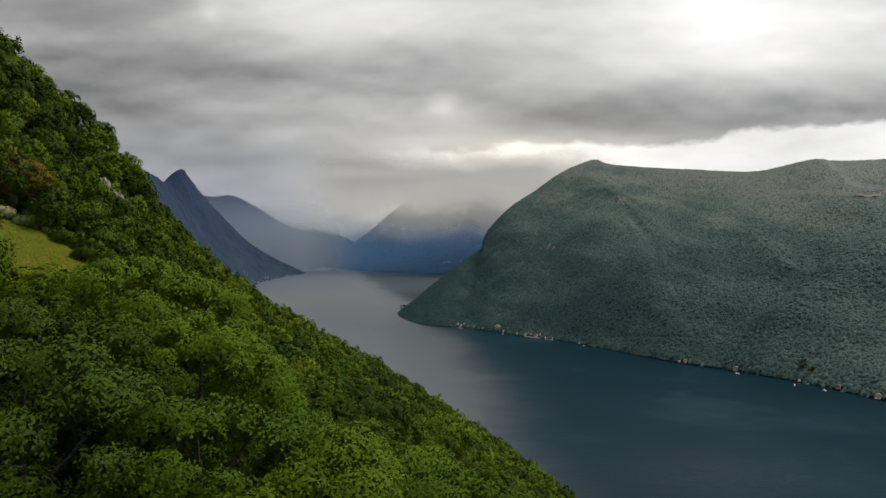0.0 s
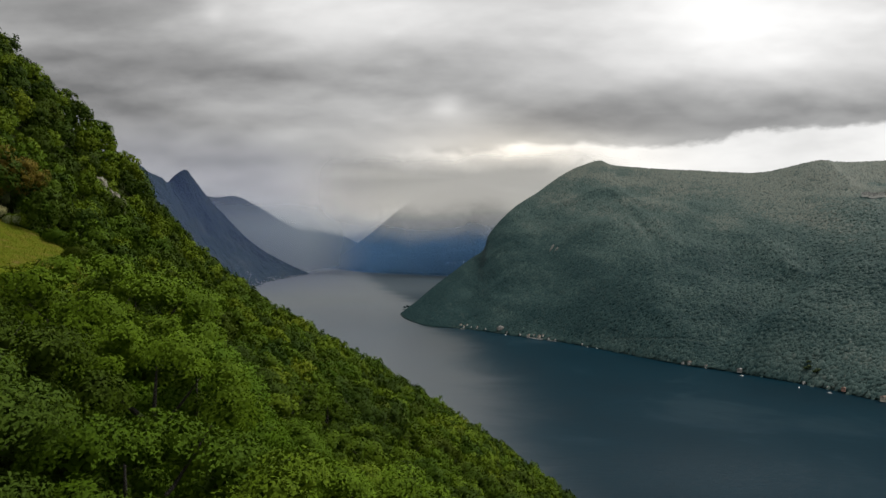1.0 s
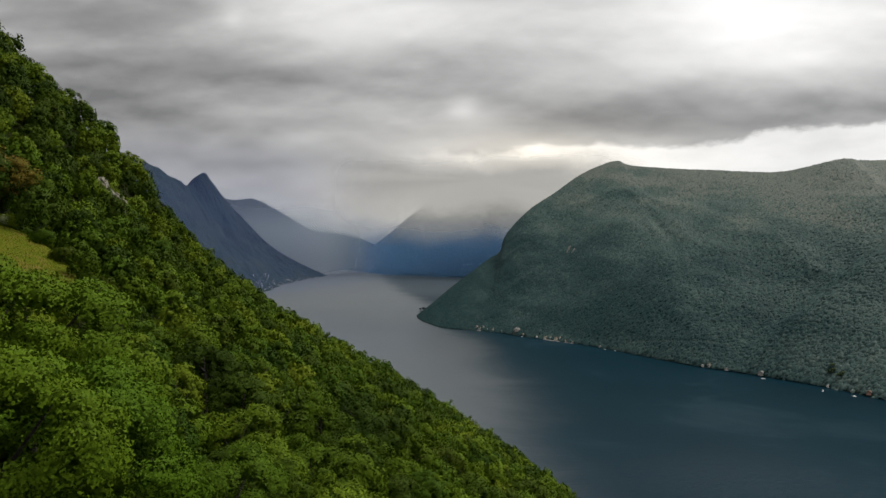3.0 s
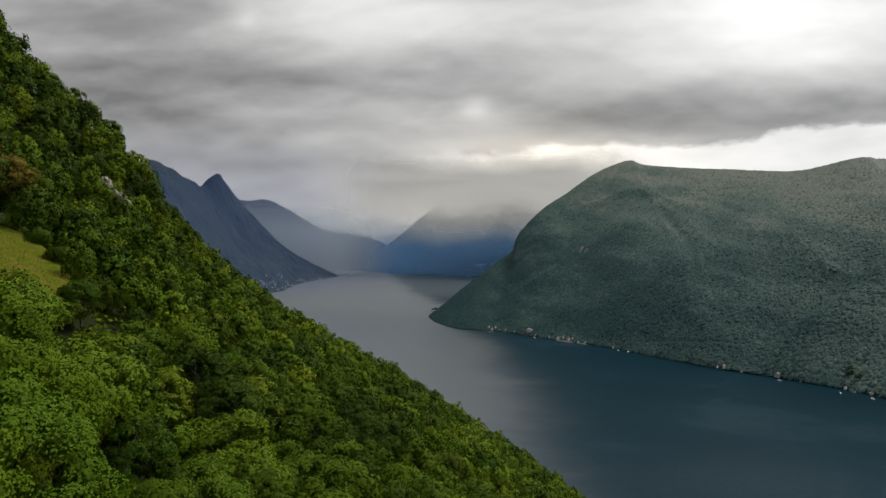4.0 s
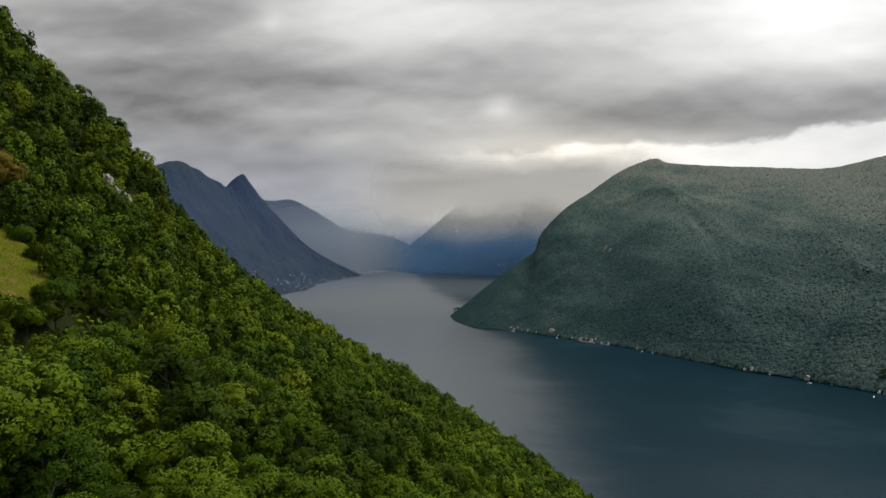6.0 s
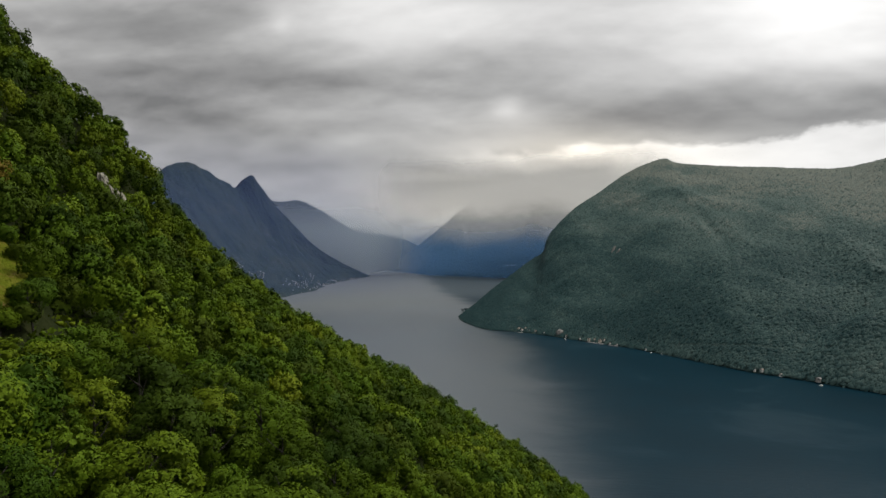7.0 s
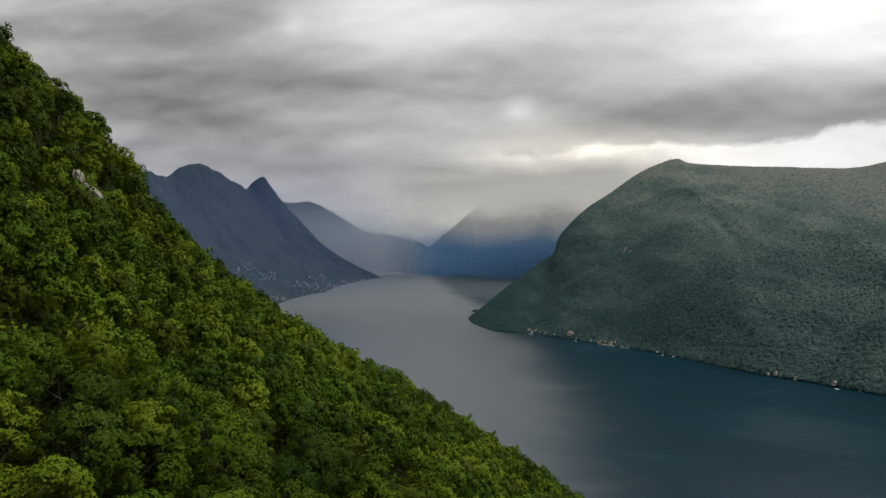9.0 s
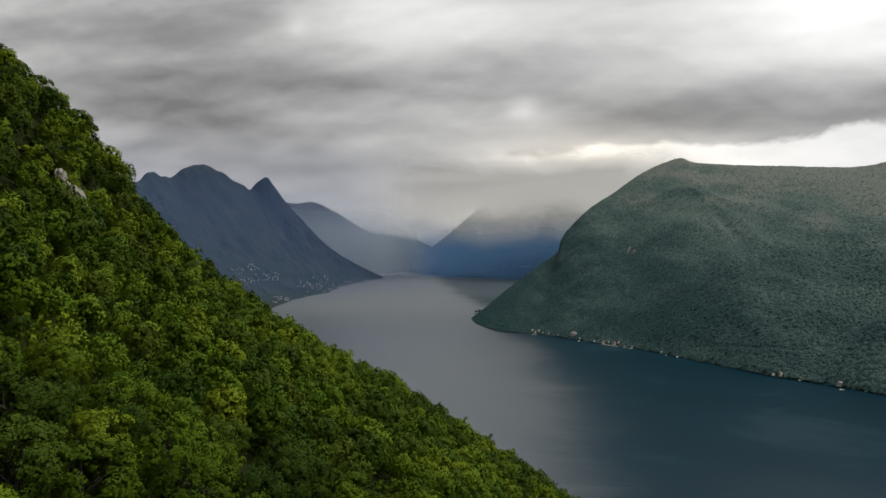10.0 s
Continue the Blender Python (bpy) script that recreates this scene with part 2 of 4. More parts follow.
def plain(name, col, rough=0.8, vary=0.15):
    m, g, b = material(name, rough)
    dark = tuple(c * (1 - vary * 2) for c in col)
    g.put(b.inputs["Base Color"], ramp(g, g.noise(place_of(g), 0.7, 6.0), [(0.3, dark), (0.65, col)]))
    return m


WATER = water_material()
STUCCO = plain("white_stucco", (0.68, 0.67, 0.63))
CREAM = plain("cream_stucco", (0.60, 0.55, 0.47))
PINK = plain("salmon_stucco", (0.40, 0.22, 0.165))
GREY_PLASTER = plain("grey_plaster", (0.50, 0.49, 0.47))
BUFF_PLASTER = plain("buff_plaster", (0.40, 0.35, 0.30))
STONE_WALL = plain("grey_stone_wall", (0.34, 0.33, 0.31), 0.9, 0.25)
TILES = plain("clay_roof_tiles", (0.15, 0.095, 0.07), 0.85, 0.25)
SLATE = plain("grey_slate", (0.16, 0.16, 0.165), 0.7, 0.2)
GLASS = plain("dark_window_glass", (0.02, 0.025, 0.03), 0.15, 0.1)
WOOD = plain("weathered_wood", (0.16, 0.10, 0.06), 0.85, 0.2)
HULL = plain("white_boat_hull", (0.75, 0.75, 0.73), 0.35, 0.05)


# ---- helpers for shapes ----
def lattice(ix, iy, seed):
    h = (ix.astype(np.int64) * 374761393 + iy.astype(np.int64) * 668265263 + seed * 974711) & 0x7FFFFFFF
    h = ((h ^ (h >> 13)) * 1274126177) & 0x7FFFFFFF
    return ((h ^ (h >> 16)) & 0xFFFF) / 65535.0


def rough2(x, y, seed=0):
    """Smooth noise, 0 to 1."""
    ix, iy = np.floor(x), np.floor(y)
    fx, fy = x - ix, y - iy
    fx, fy = fx * fx * (3 - 2 * fx), fy * fy * (3 - 2 * fy)
    a, b = lattice(ix, iy, seed), lattice(ix + 1, iy, seed)
    c, d = lattice(ix, iy + 1, seed), lattice(ix + 1, iy + 1, seed)
    return (a * (1 - fx) + b * fx) * (1 - fy) + (c * (1 - fx) + d * fx) * fy


def fbm(x, y, seed=0, octaves=4):
    return sum(rough2(x * 2 ** k, y * 2 ** k, seed + k) / 2 ** k for k in range(octaves)) / sum(1 / 2 ** k for k in range(octaves))


def mesh_of(name, verts, quads=None, tris=None, mats=(), index=None, smooth=False, tint=None, normals=None):
    """A mesh from arrays."""
    me = bpy.data.meshes.new(name)
    quads = np.zeros((0, 4), int) if quads is None else np.asarray(quads, int)
    tris = np.zeros((0, 3), int) if tris is None else np.asarray(tris, int)
    loops = np.concatenate([quads.ravel(), tris.ravel()])
    start = np.concatenate([np.arange(len(quads)) * 4, len(quads) * 4 + np.arange(len(tris)) * 3])
    me.vertices.add(len(verts))
    me.vertices.foreach_set("co", np.asarray(verts, np.float32).ravel())
    me.loops.add(len(loops))
    me.loops.foreach_set("vertex_index", loops.astype(np.int32))
    me.polygons.add(len(start))
    me.polygons.foreach_set("loop_start", start.astype(np.int32))
    if smooth:
        me.polygons.foreach_set("use_smooth", np.ones(len(start), bool))
    for m in mats:
        me.materials.append(m)
    if index is not None:
        me.polygons.foreach_set("material_index", np.asarray(index, np.int32))
    if tint is not None:
        me.attributes.new("tint", "FLOAT", "POINT").data.foreach_set("value", np.asarray(tint, np.float32))
    me.update(calc_edges=True)
    if normals is not None:
        me.normals_split_custom_set_from_vertices(np.asarray(normals, np.float32))
    return me


def cells(nu, nv):
    i, j = np.meshgrid(np.arange(nu - 1), np.arange(nv - 1))
    k = (j * nu + i).ravel()
    return np.stack([k, k + 1, k + nu + 1, k + nu], 1)


def part(name, bm, mat, parent, label=""):
    me = bpy.data.meshes.new(name)
    bm.normal_update()
    bm.to_mesh(me)
    bm.free()
    me.materials.append(mat)
    ob = new(name, me)
    ob.parent = parent
    return tagged(ob, label)


def box(bm, x0, x1, y0, y1, z0, z1):
    vs = [bm.verts.new(p) for p in ((x0, y0, z0), (x1, y0, z0), (x1, y1, z0), (x0, y1, z0), (x0, y0, z1), (x1, y0, z1), (x1, y1, z1), (x0, y1, z1))]
    for f in ((3, 2, 1, 0), (4, 5, 6, 7), (0, 1, 5, 4), (1, 2, 6, 5), (2, 3, 7, 6), (3, 0, 4, 7)):
        bm.faces.new([vs[k] for k in f])
    return bm


# ---- the lake ----
EYE = np.array([5.0, 25.0])
FLAT = 2600.0                     # past this the far reach of the lake is drawn in, so that it fits within the view's range


def lake_level(r):
    r = np.asarray(r, float)
    q = np.clip((r - FLAT) / 2100.0, 0, 0.996)
    far = FLAT - 2100.0 * np.log(1 - q)
    return np.where(r > FLAT, 202.0 * (1 - np.maximum(r, FLAT) / np.maximum(far, np.maximum(r, FLAT))), 0.0)


def make_lake():
    rr = np.concatenate([np.linspace(0, 2600, 14), np.linspace(2650, 4980, 60)])
    th = np.linspace(np.pi, 3 * np.pi, 145)
    T, R = np.meshgrid(th, rr)
    v = np.stack([EYE[0] + R * np.sin(T), EYE[1] + R * np.cos(T), lake_level(R)], -1).reshape(-1, 3)
    q = cells(145, len(rr))[:, ::-1]
    tagged(new("water", mesh_of("water", v, q, mats=[WATER], smooth=True)), "dark teal lake with a faint ripple", "lake", kind="structure")


make_lake()


# ---- the near hillside ----
def soft(t, w):
    return w * np.log1p(np.exp(np.clip(t / w, -30, 30)))


def bump2(x, y, cx, cy, r):
    return np.exp(-((x - cx) ** 2 + (y - cy) ** 2) / r ** 2)


def canopy(x, y):
    """The height of the tree tops on the near hillside."""
    s, n, u = soft(y - 150, 25), soft(75 - y, 12), soft(-85 - x, 10)
    z = 179.9 - 0.608 * x - 0.122 * y - 0.103 * s + 0.33 * n + 0.66 * u - 0.00038 * s * x - 0.00029 * n * x
    z = z - 2.8 * bump2(x, y, -50, 140, 30) + 7.8 * bump2(x, y, -112, 207, 15) - 3.0 * bump2(x, y, -95, 183, 10) - 4.0 * bump2(x, y, -56, 97, 12)
    z = z + 3.2 * bump2(x, y, -25, 262, 55)
    z = z - 0.50 * soft(y - (287 + 0.6 * x), 9) - 0.9 * soft(y - (310 + 0.6 * x), 9) - 0.30 * soft(x - 38, 8)
    z = z + 3.0 * (fbm(x / 26.0, y / 26.0, 5, 3) - 0.5)
    return np.where(z > 330, 330 + 0.3 * (z - 330), z)


def in_meadow(x, y):
    p, q = (x + 80) * 0.86 + (y - 104) * 0.5, -(x + 80) * 0.5 + (y - 104) * 0.86
    return (p / 18.0) ** 2 + (q / 17.0) ** 2 + 0.3 * (fbm(x / 7.0, y / 7.0, 31, 2) - 0.5)


def ground(x, y):
    f = np.clip(1.9 - in_meadow(x, y), 0, 0.7) / 0.7
    lawn = 200.5 - 0.42 * (x + 67) + 0.10 * (y - 114) + 0.8 * (fbm(x / 9.0, y / 9.0, 61, 3) - 0.5)
    return (canopy(x, y) - 11.5) * (1 - f) + lawn * f


def make_hillside():
    X, Y = np.meshgrid(np.linspace(-470, 340, 217), np.linspace(-330, 690, 273))
    Z = np.maximum(ground(X, Y), -14.0) - 1.4 * np.clip((2.1 - in_meadow(X, Y)) / 0.4, 0, 1)
    v = np.stack([X, Y, Z], -1).reshape(-1, 3)
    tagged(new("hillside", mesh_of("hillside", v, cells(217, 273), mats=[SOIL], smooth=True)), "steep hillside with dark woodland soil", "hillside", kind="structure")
    X, Y = np.meshgrid(np.linspace(-110, -50, 121), np.linspace(78, 134, 113))
    v = np.stack([X, Y, ground(X, Y) + 0.3], -1).reshape(-1, 3)
    q = cells(121, 113)
    c = v[q].mean(1)
    q = q[in_meadow(c[:, 0], c[:, 1]) < 1.4]
    tagged(new("meadow", mesh_of("meadow", v, q, mats=[MEADOW], smooth=True)), "sloping yellow-green meadow with bare earthy spots", "meadow", kind="structure")


make_hillside()


# ---- mountains over the water ----
def along(points, n):
    """n points along a rounded line through the given ones."""
    p = np.array(points, float)
    k = np.linspace(0, len(p) - 1, n)
    i = np.clip(k.astype(int), 0, len(p) - 2)
    f = (k - i)[:, None]
    a, b, c, d = p[np.maximum(i - 1, 0)], p[i], p[i + 1], p[np.minimum(i + 2, len(p) - 1)]
    return b + 0.5 * f * (c - a + f * (2 * a - 5 * b + 4 * c - d + f * (3 * (b - c) + d - a)))


class Mountain:
    """A slope from a shore up to a ridge, and down again behind it."""

    def __init__(self, shore, ridge, bend=0.92, gully=30.0, count=9.0, seed=1, nu=160, nv=70, back=0.9, crest=0.25, ribs=()):
        self.nu, self.nv, self.back = nu, nv, back
        s, r = along(shore, nu), along(ridge, nu)
        u = np.linspace(0, 1, nu)[None, :]
        v = np.linspace(0, 1 + back, nv)[:, None]
        w = np.minimum(v, 1.0)
        over = np.maximum(v - 1.0, 0)
        P = s[None] * (1 - v[..., None]) + r[None] * v[..., None]
        z = s[None, :, 2] + (r - s)[None, :, 2] * w ** bend
        z = z - over * (r - s)[None, :, 2] * (0.5 + 0.8 * over)
        size = np.clip((r - s)[None, :, 2] / 300.0, 0.1, 1.0)
        n = fbm(u * count + 1.2 * fbm(u * count * 0.7 + 3, v * 2.5 + 3, seed + 9, 3), v * 3.2 + 0.8 * fbm(u * count * 0.6, v * 2, seed + 19, 2), seed, 4)
        n = 1 - 2 * np.abs(n - 0.5) * 2
        z = z + gully * size * (n - 0.55) * np.sin(np.pi * np.clip(w, 0, 1)) ** 0.7 * (v < 1)
        z = z + gully * crest * size * (fbm(u * count * 5, v * 14, seed + 40, 4) - 0.5) * np.sin(np.pi * np.clip(v / (1 + back), 0, 1))
        for a, k, top, high in ribs:          # spurs: foot along the shore, slant, how far up, height
            side = u - (a + k * v)
            z = z + high * (np.exp(-np.where(side > 0, side / 0.05, side / 0.016) ** 2) - 0.4 * np.exp(-((side + 0.03) / 0.02) ** 2)) * np.clip(1 - v / top, 0, 1) ** 0.5 * np.clip(v / 0.14, 0, 1)
        P[..., 2] = z
        self.P = P

    def at(self, u, v):
        """Points on the slope, for arrays u along and v up (0 the shore, 1 the ridge)."""
        a, b = np.clip(u * (self.nu - 1), 0, self.nu - 1.001), np.clip(v / (1 + self.back) * (self.nv - 1), 0, self.nv - 1.001)
        i, j = a.astype(int), b.astype(int)
        fa, fb = (a - i)[:, None], (b - j)[:, None]
        P = self.P
        return (P[j, i] * (1 - fa) + P[j, i + 1] * fa) * (1 - fb) + (P[j + 1, i] * (1 - fa) + P[j + 1, i + 1] * fa) * fb

    def build(self, name, mat, label):
        P = self.P.copy()
        P[0, :, 2] -= 6.0
        P[-1, :, 2] -= 40.0
        return tagged(new(name, mesh_of(name, P.reshape(-1, 3), cells(self.nu, self.nv), mats=[mat], smooth=True)), label, "mountain", kind="structure")


OPPOSITE = Mountain(
    [(-146, 2062, 0), (-140, 2000, 0), (-118, 1900, 0), (-75, 1780, 0), (-43, 1718, 0), (38, 1670, 0), (100, 1610, 0), (179, 1512, 0),
     (277, 1391, 0), (350, 1260, 0), (418, 1134, 0), (488, 1045, 0), (546, 953, 0), (585, 841, 0), (640, 690, 0), (720, 400, 0), (820, -100, 0)],
    [(-146, 2072, 4), (-92, 2110, 42), (-33, 2159, 90), (26, 2209, 132), (88, 2259, 177), (144, 2288, 216), (169, 2308, 279), (262, 2358, 372),
     (339, 2388, 422), (469, 2429, 510), (595, 2443, 560), (651, 2344, 525), (859, 2059, 468), (967, 1909, 445), (1079, 1809, 465), (1201, 1709, 450), (1800, 900, 400)],
    0.95, 13.0, 7.0, 3, 300, 120, ribs=[(0.688, 0.42, 0.7, 28.0)])
OPPOSITE.build("opposite_mountain", HAZED_SLOPE, "long wooded mountain rising from the lake shore")

TOWN_PEAK = Mountain(
    [(-800, 1500, 0), (-900, 1900, 0), (-953, 2219, 0), (-969, 2414, 0), (-1010, 2637, 0), (-1038, 2846, 2), (-1048, 3070, 6), (-1030, 3240, 10), (-1007, 3451, 16),
     (-1033, 3699, 26), (-1030, 3850, 33), (-1027, 3913, 37), (-985, 4034, 45), (-950, 4140, 52), (-921, 4232, 58)],
    [(-1970, 2300, 500), (-1970, 2681, 541), (-1970, 3048, 605), (-1980, 3220, 678), (-1954, 3353, 670), (-1905, 3497, 757), (-1818, 3600, 752), (-1688, 3719, 657), (-1645, 3771, 641), (-1603, 3812, 705),
     (-1573, 3846, 708), (-1507, 3905, 594), (-1367, 3989, 414), (-1189, 4089, 227), (-918, 4262, 63)],
    1.5, 30.0, 11.0, 8, 300, 120, 0.9, 0.8)
TOWN_PEAK.build("tooth_mountain", FAR_SLOPE, "steep bluish mountain with a tooth-shaped summit")

MISTY = Mountain(
    [(-900, 4551, 102), (-744, 4495, 85), (-632, 4433, 74), (-462, 4358, 64), (-262, 4302, 57), (-70, 4235, 51), (116, 4195, 48), (300, 4150, 45), (500, 4080, 42)],
    [(-845, 4600, 116), (-646, 4550, 262), (-500, 4590, 379), (-340, 4660, 522), (-190, 4650, 615), (42, 4560, 660), (282, 4450, 667), (507, 4320, 614), (953, 4165, 560)],
    1.05, 13.0, 7.0, 15, 160, 60, 0.3)
MISTY.build("misty_mountain", FAR_SLOPE, "blue mountain whose top is lost in cloud")

PALE = Mountain(
    [(-1650, 3900, 85), (-1480, 4000, 92), (-1370, 4090, 98), (-1270, 4200, 104), (-1080, 4380, 108), (-985, 4470, 110), (-830, 4545, 109), (-690, 4570, 103), (-580, 4584, 99)],
    [(-1712, 4056, 625), (-1528, 4134, 580), (-1413, 4230, 594), (-1308, 4345, 541), (-1101, 4480, 402), (-993, 4560, 371), (-825, 4630, 357), (-673, 4660, 296), (-560, 4680, 230)],
    1.0, 14.0, 7.0, 22, 140, 40, 0.2, 0.9)
PALE.build("pale_mountain", FAR_SLOPE, "hazy grey mountain at the far end of the lake")

LAST = Mountain(
    [(-1419, 4640, 150), (-1076, 4690, 150), (-841, 4720, 150), (-718, 4730, 150), (-549, 4730, 150), (-255, 4730, 150)],
    [(-1419, 4692, 400), (-1076, 4740, 424), (-841, 4770, 468), (-718, 4780, 500), (-549, 4780, 450), (-255, 4780, 405)],
    1.0, 20.0, 5.0, 27, 80, 20, 0.1)
LAST.build("last_mountain", FAR_SLOPE, "faint grey ridge behind the others")


# ---- mist ----
def mist_material(name, z0, z1, z2, z3, x0, x1, fade, most, seed):
    """A thin veil of cloud that scatters light: thickening from z0 to z1, gone again from z2 to z3, and thinning towards its ends."""
    m, g, b = material(name)
    sep = g.add("ShaderNodeSeparateXYZ")
    where = place_of(g)
    g.put(sep.inputs[0], where)
    mp = g.add("ShaderNodeMapping")
    g.put(mp.inputs["Vector"], where)
    mp.inputs["Location"].default_value = (seed * 700.0, 0, 0)
    mp.inputs["Scale"].default_value = (1.0, 1.0, 1.6)
    n = g.noise(mp.outputs[0], 0.0042, 6.0, 0.55, 0.4)
    z = g.math("ADD", sep.outputs[2], g.math("MULTIPLY_ADD", n, 150.0, -75.0))
    f = g.math("MULTIPLY", g.step(z, z0, z1), g.math("SUBTRACT", 1.0, g.step(z, z2, z3)))
    f = g.math("MULTIPLY", f, g.math("MULTIPLY", g.step(sep.outputs[0], x0, x0 + fade), g.math("SUBTRACT", 1.0, g.step(sep.outputs[0], x1 - fade, x1))))
    f = g.math("MULTIPLY", f, g.math("MULTIPLY_ADD", g.step(z, z1 - 70, z1 + 45), 0.97 - most, most))
    f = g.math("MAXIMUM", f, 0.004)
    d, t = g.add("ShaderNodeBsdfDiffuse"), g.add("ShaderNodeBsdfTranslucent")
    d.inputs[0].default_value = t.inputs[0].default_value = (0.72, 0.71, 0.69, 1)
    both, clear, out = g.add("ShaderNodeMixShader"), g.add("ShaderNodeBsdfTransparent"), g.add("ShaderNodeMixShader")
    g.put(both.inputs[1], d.outputs[0]), g.put(both.inputs[2], t.outputs[0])
    g.put(out.inputs[0], f), g.put(out.inputs[1], clear.outputs[0]), g.put(out.inputs[2], both.outputs[0])
    g.put(m.node_tree.nodes["Material Output"].inputs[0], out.outputs[0])
    return m


def mist(r, az, z, wide, tall, mat, seed):
    """A ragged cap of cloud: a bulging lens, wide and tall, round the place at that bearing and height."""
    k, n = 14, 48
    a, q = np.meshgrid(np.linspace(0, 2 * np.pi, n), np.linspace(0, 1, k))
    edge = 0.75 + 0.5 * fbm(np.cos(a) * 2 + 5, np.sin(a) * 2 + 5, seed, 4)
    X, Z = np.cos(a) * wide * q * edge, np.sin(a) * tall * q * edge
    rr = r - 120 * (1 - q ** 2)
    b = radians(az) + X / r
    v = np.stack([EYE[0] + rr * np.sin(b), EYE[1] + rr * np.cos(b), z + Z], -1).reshape(-1, 3)
    ob = new("low_cloud", mesh_of("low_cloud", v, cells(n, k), mats=[mat], smooth=True))
    ob.visible_shadow = False
    return tagged(ob, "thin grey low cloud hanging on the summit", "cloud", kind="structure")


mist(3150, 2, 565, 955, 335, mist_material("cloud_on_summit", 225, 430, 570, 740, -790, 955, 455, 0.62, 1), 3)


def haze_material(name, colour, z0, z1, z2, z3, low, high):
    """A tinted see-through sheet standing for haze, thin near the water: low, then high towards z2, gone at z3."""
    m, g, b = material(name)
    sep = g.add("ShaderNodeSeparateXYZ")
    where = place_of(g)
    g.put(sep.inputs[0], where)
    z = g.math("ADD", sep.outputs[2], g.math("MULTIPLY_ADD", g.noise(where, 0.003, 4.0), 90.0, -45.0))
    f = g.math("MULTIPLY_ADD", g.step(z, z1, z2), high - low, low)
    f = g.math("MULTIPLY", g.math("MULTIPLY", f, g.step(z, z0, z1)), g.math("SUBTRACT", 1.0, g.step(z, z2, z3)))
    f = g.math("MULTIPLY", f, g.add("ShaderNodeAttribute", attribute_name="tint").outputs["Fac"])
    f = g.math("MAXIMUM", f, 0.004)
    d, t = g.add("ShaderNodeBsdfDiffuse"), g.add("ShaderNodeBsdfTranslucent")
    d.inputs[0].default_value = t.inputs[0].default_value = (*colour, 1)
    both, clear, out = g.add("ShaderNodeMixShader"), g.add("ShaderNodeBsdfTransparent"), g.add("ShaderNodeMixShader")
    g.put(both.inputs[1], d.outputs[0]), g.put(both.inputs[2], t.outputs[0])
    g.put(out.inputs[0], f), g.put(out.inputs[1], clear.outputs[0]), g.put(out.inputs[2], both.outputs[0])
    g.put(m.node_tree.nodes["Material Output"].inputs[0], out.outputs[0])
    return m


def haze(line, top, mat, label, ends=0.3):
    """An upright sheet over the lake, added to stand for a bank of hazy air. line: bearings and distances."""
    p = along([(a, r, 0) for a, r in line], 60)
    h = np.linspace(-5, top, 24)
    A, H = np.meshgrid(np.radians(p[:, 0]), h)
    R = np.broadcast_to(p[:, 1], A.shape)
    v = np.stack([EYE[0] + R * np.sin(A), EYE[1] + R * np.cos(A), H], -1).reshape(-1, 3)
    k = np.linspace(0, 1, 60)
    thin = np.clip(np.minimum(k, 1 - k) / ends, 0, 1)          # thinning out towards both ends
    thin = np.tile(thin * thin * (3 - 2 * thin), 24)
    tagged(new("haze_bank", mesh_of("haze_bank", v, cells(60, 24), mats=[mat], smooth=True, tint=thin)), label, "haze", kind="structure")


# the blue and grey of the distance are put into these sheets' colours
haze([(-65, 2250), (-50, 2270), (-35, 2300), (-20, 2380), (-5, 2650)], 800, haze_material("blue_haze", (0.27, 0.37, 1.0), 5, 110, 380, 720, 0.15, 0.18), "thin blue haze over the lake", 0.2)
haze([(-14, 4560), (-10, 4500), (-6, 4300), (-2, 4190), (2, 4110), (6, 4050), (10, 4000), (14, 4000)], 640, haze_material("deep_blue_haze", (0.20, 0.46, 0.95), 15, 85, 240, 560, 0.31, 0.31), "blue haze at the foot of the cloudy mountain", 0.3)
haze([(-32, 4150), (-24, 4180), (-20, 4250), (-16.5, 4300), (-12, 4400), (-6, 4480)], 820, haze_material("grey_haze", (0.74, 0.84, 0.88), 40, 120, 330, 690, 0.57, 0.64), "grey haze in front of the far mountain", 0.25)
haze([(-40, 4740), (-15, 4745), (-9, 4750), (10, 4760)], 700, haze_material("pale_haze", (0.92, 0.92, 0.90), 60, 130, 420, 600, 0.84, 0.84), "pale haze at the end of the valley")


# ---- trees ----
def ico(sub):
    bm = bmesh.new()
    bmesh.ops.create_icosphere(bm, subdivisions=sub, radius=1.0)
    v = np.array([p.co[:] for p in bm.verts])
    f = np.array([[p.index for p in q.verts] for q in bm.faces])
    bm.free()
    return v, f


BALL1 = ico(1)


def dome():
    """A small low dome: two rings of five and a tip."""
    a = np.arange(5) * 2 * np.pi / 5
    v = np.concatenate([np.stack([np.cos(a), np.sin(a), 0 * a - 0.25], 1), np.stack([np.cos(a + 0.6) * 0.74, np.sin(a + 0.6) * 0.74, 0 * a + 0.55], 1), [(0, 0, 0.95)]])
    f = []
    for k in range(5):
        n = (k + 1) % 5
        f += [(k, n, k + 5), (n, n + 5, k + 5), (k + 5, n + 5, 10)]
    return v, np.array(f)


DOME = dome()
CAP = (np.array([(1, 0, -0.1), (0.31, 0.95, 0), (-0.81, 0.59, -0.1), (-0.81, -0.59, 0), (0.31, -0.95, -0.1), (0.05, 0.1, 0.95)]), np.array([(k, (k + 1) % 5, 5) for k in range(5)]))


def unit(v):
    return v / (np.linalg.norm(v, axis=1)[:, None] + 1e-9)


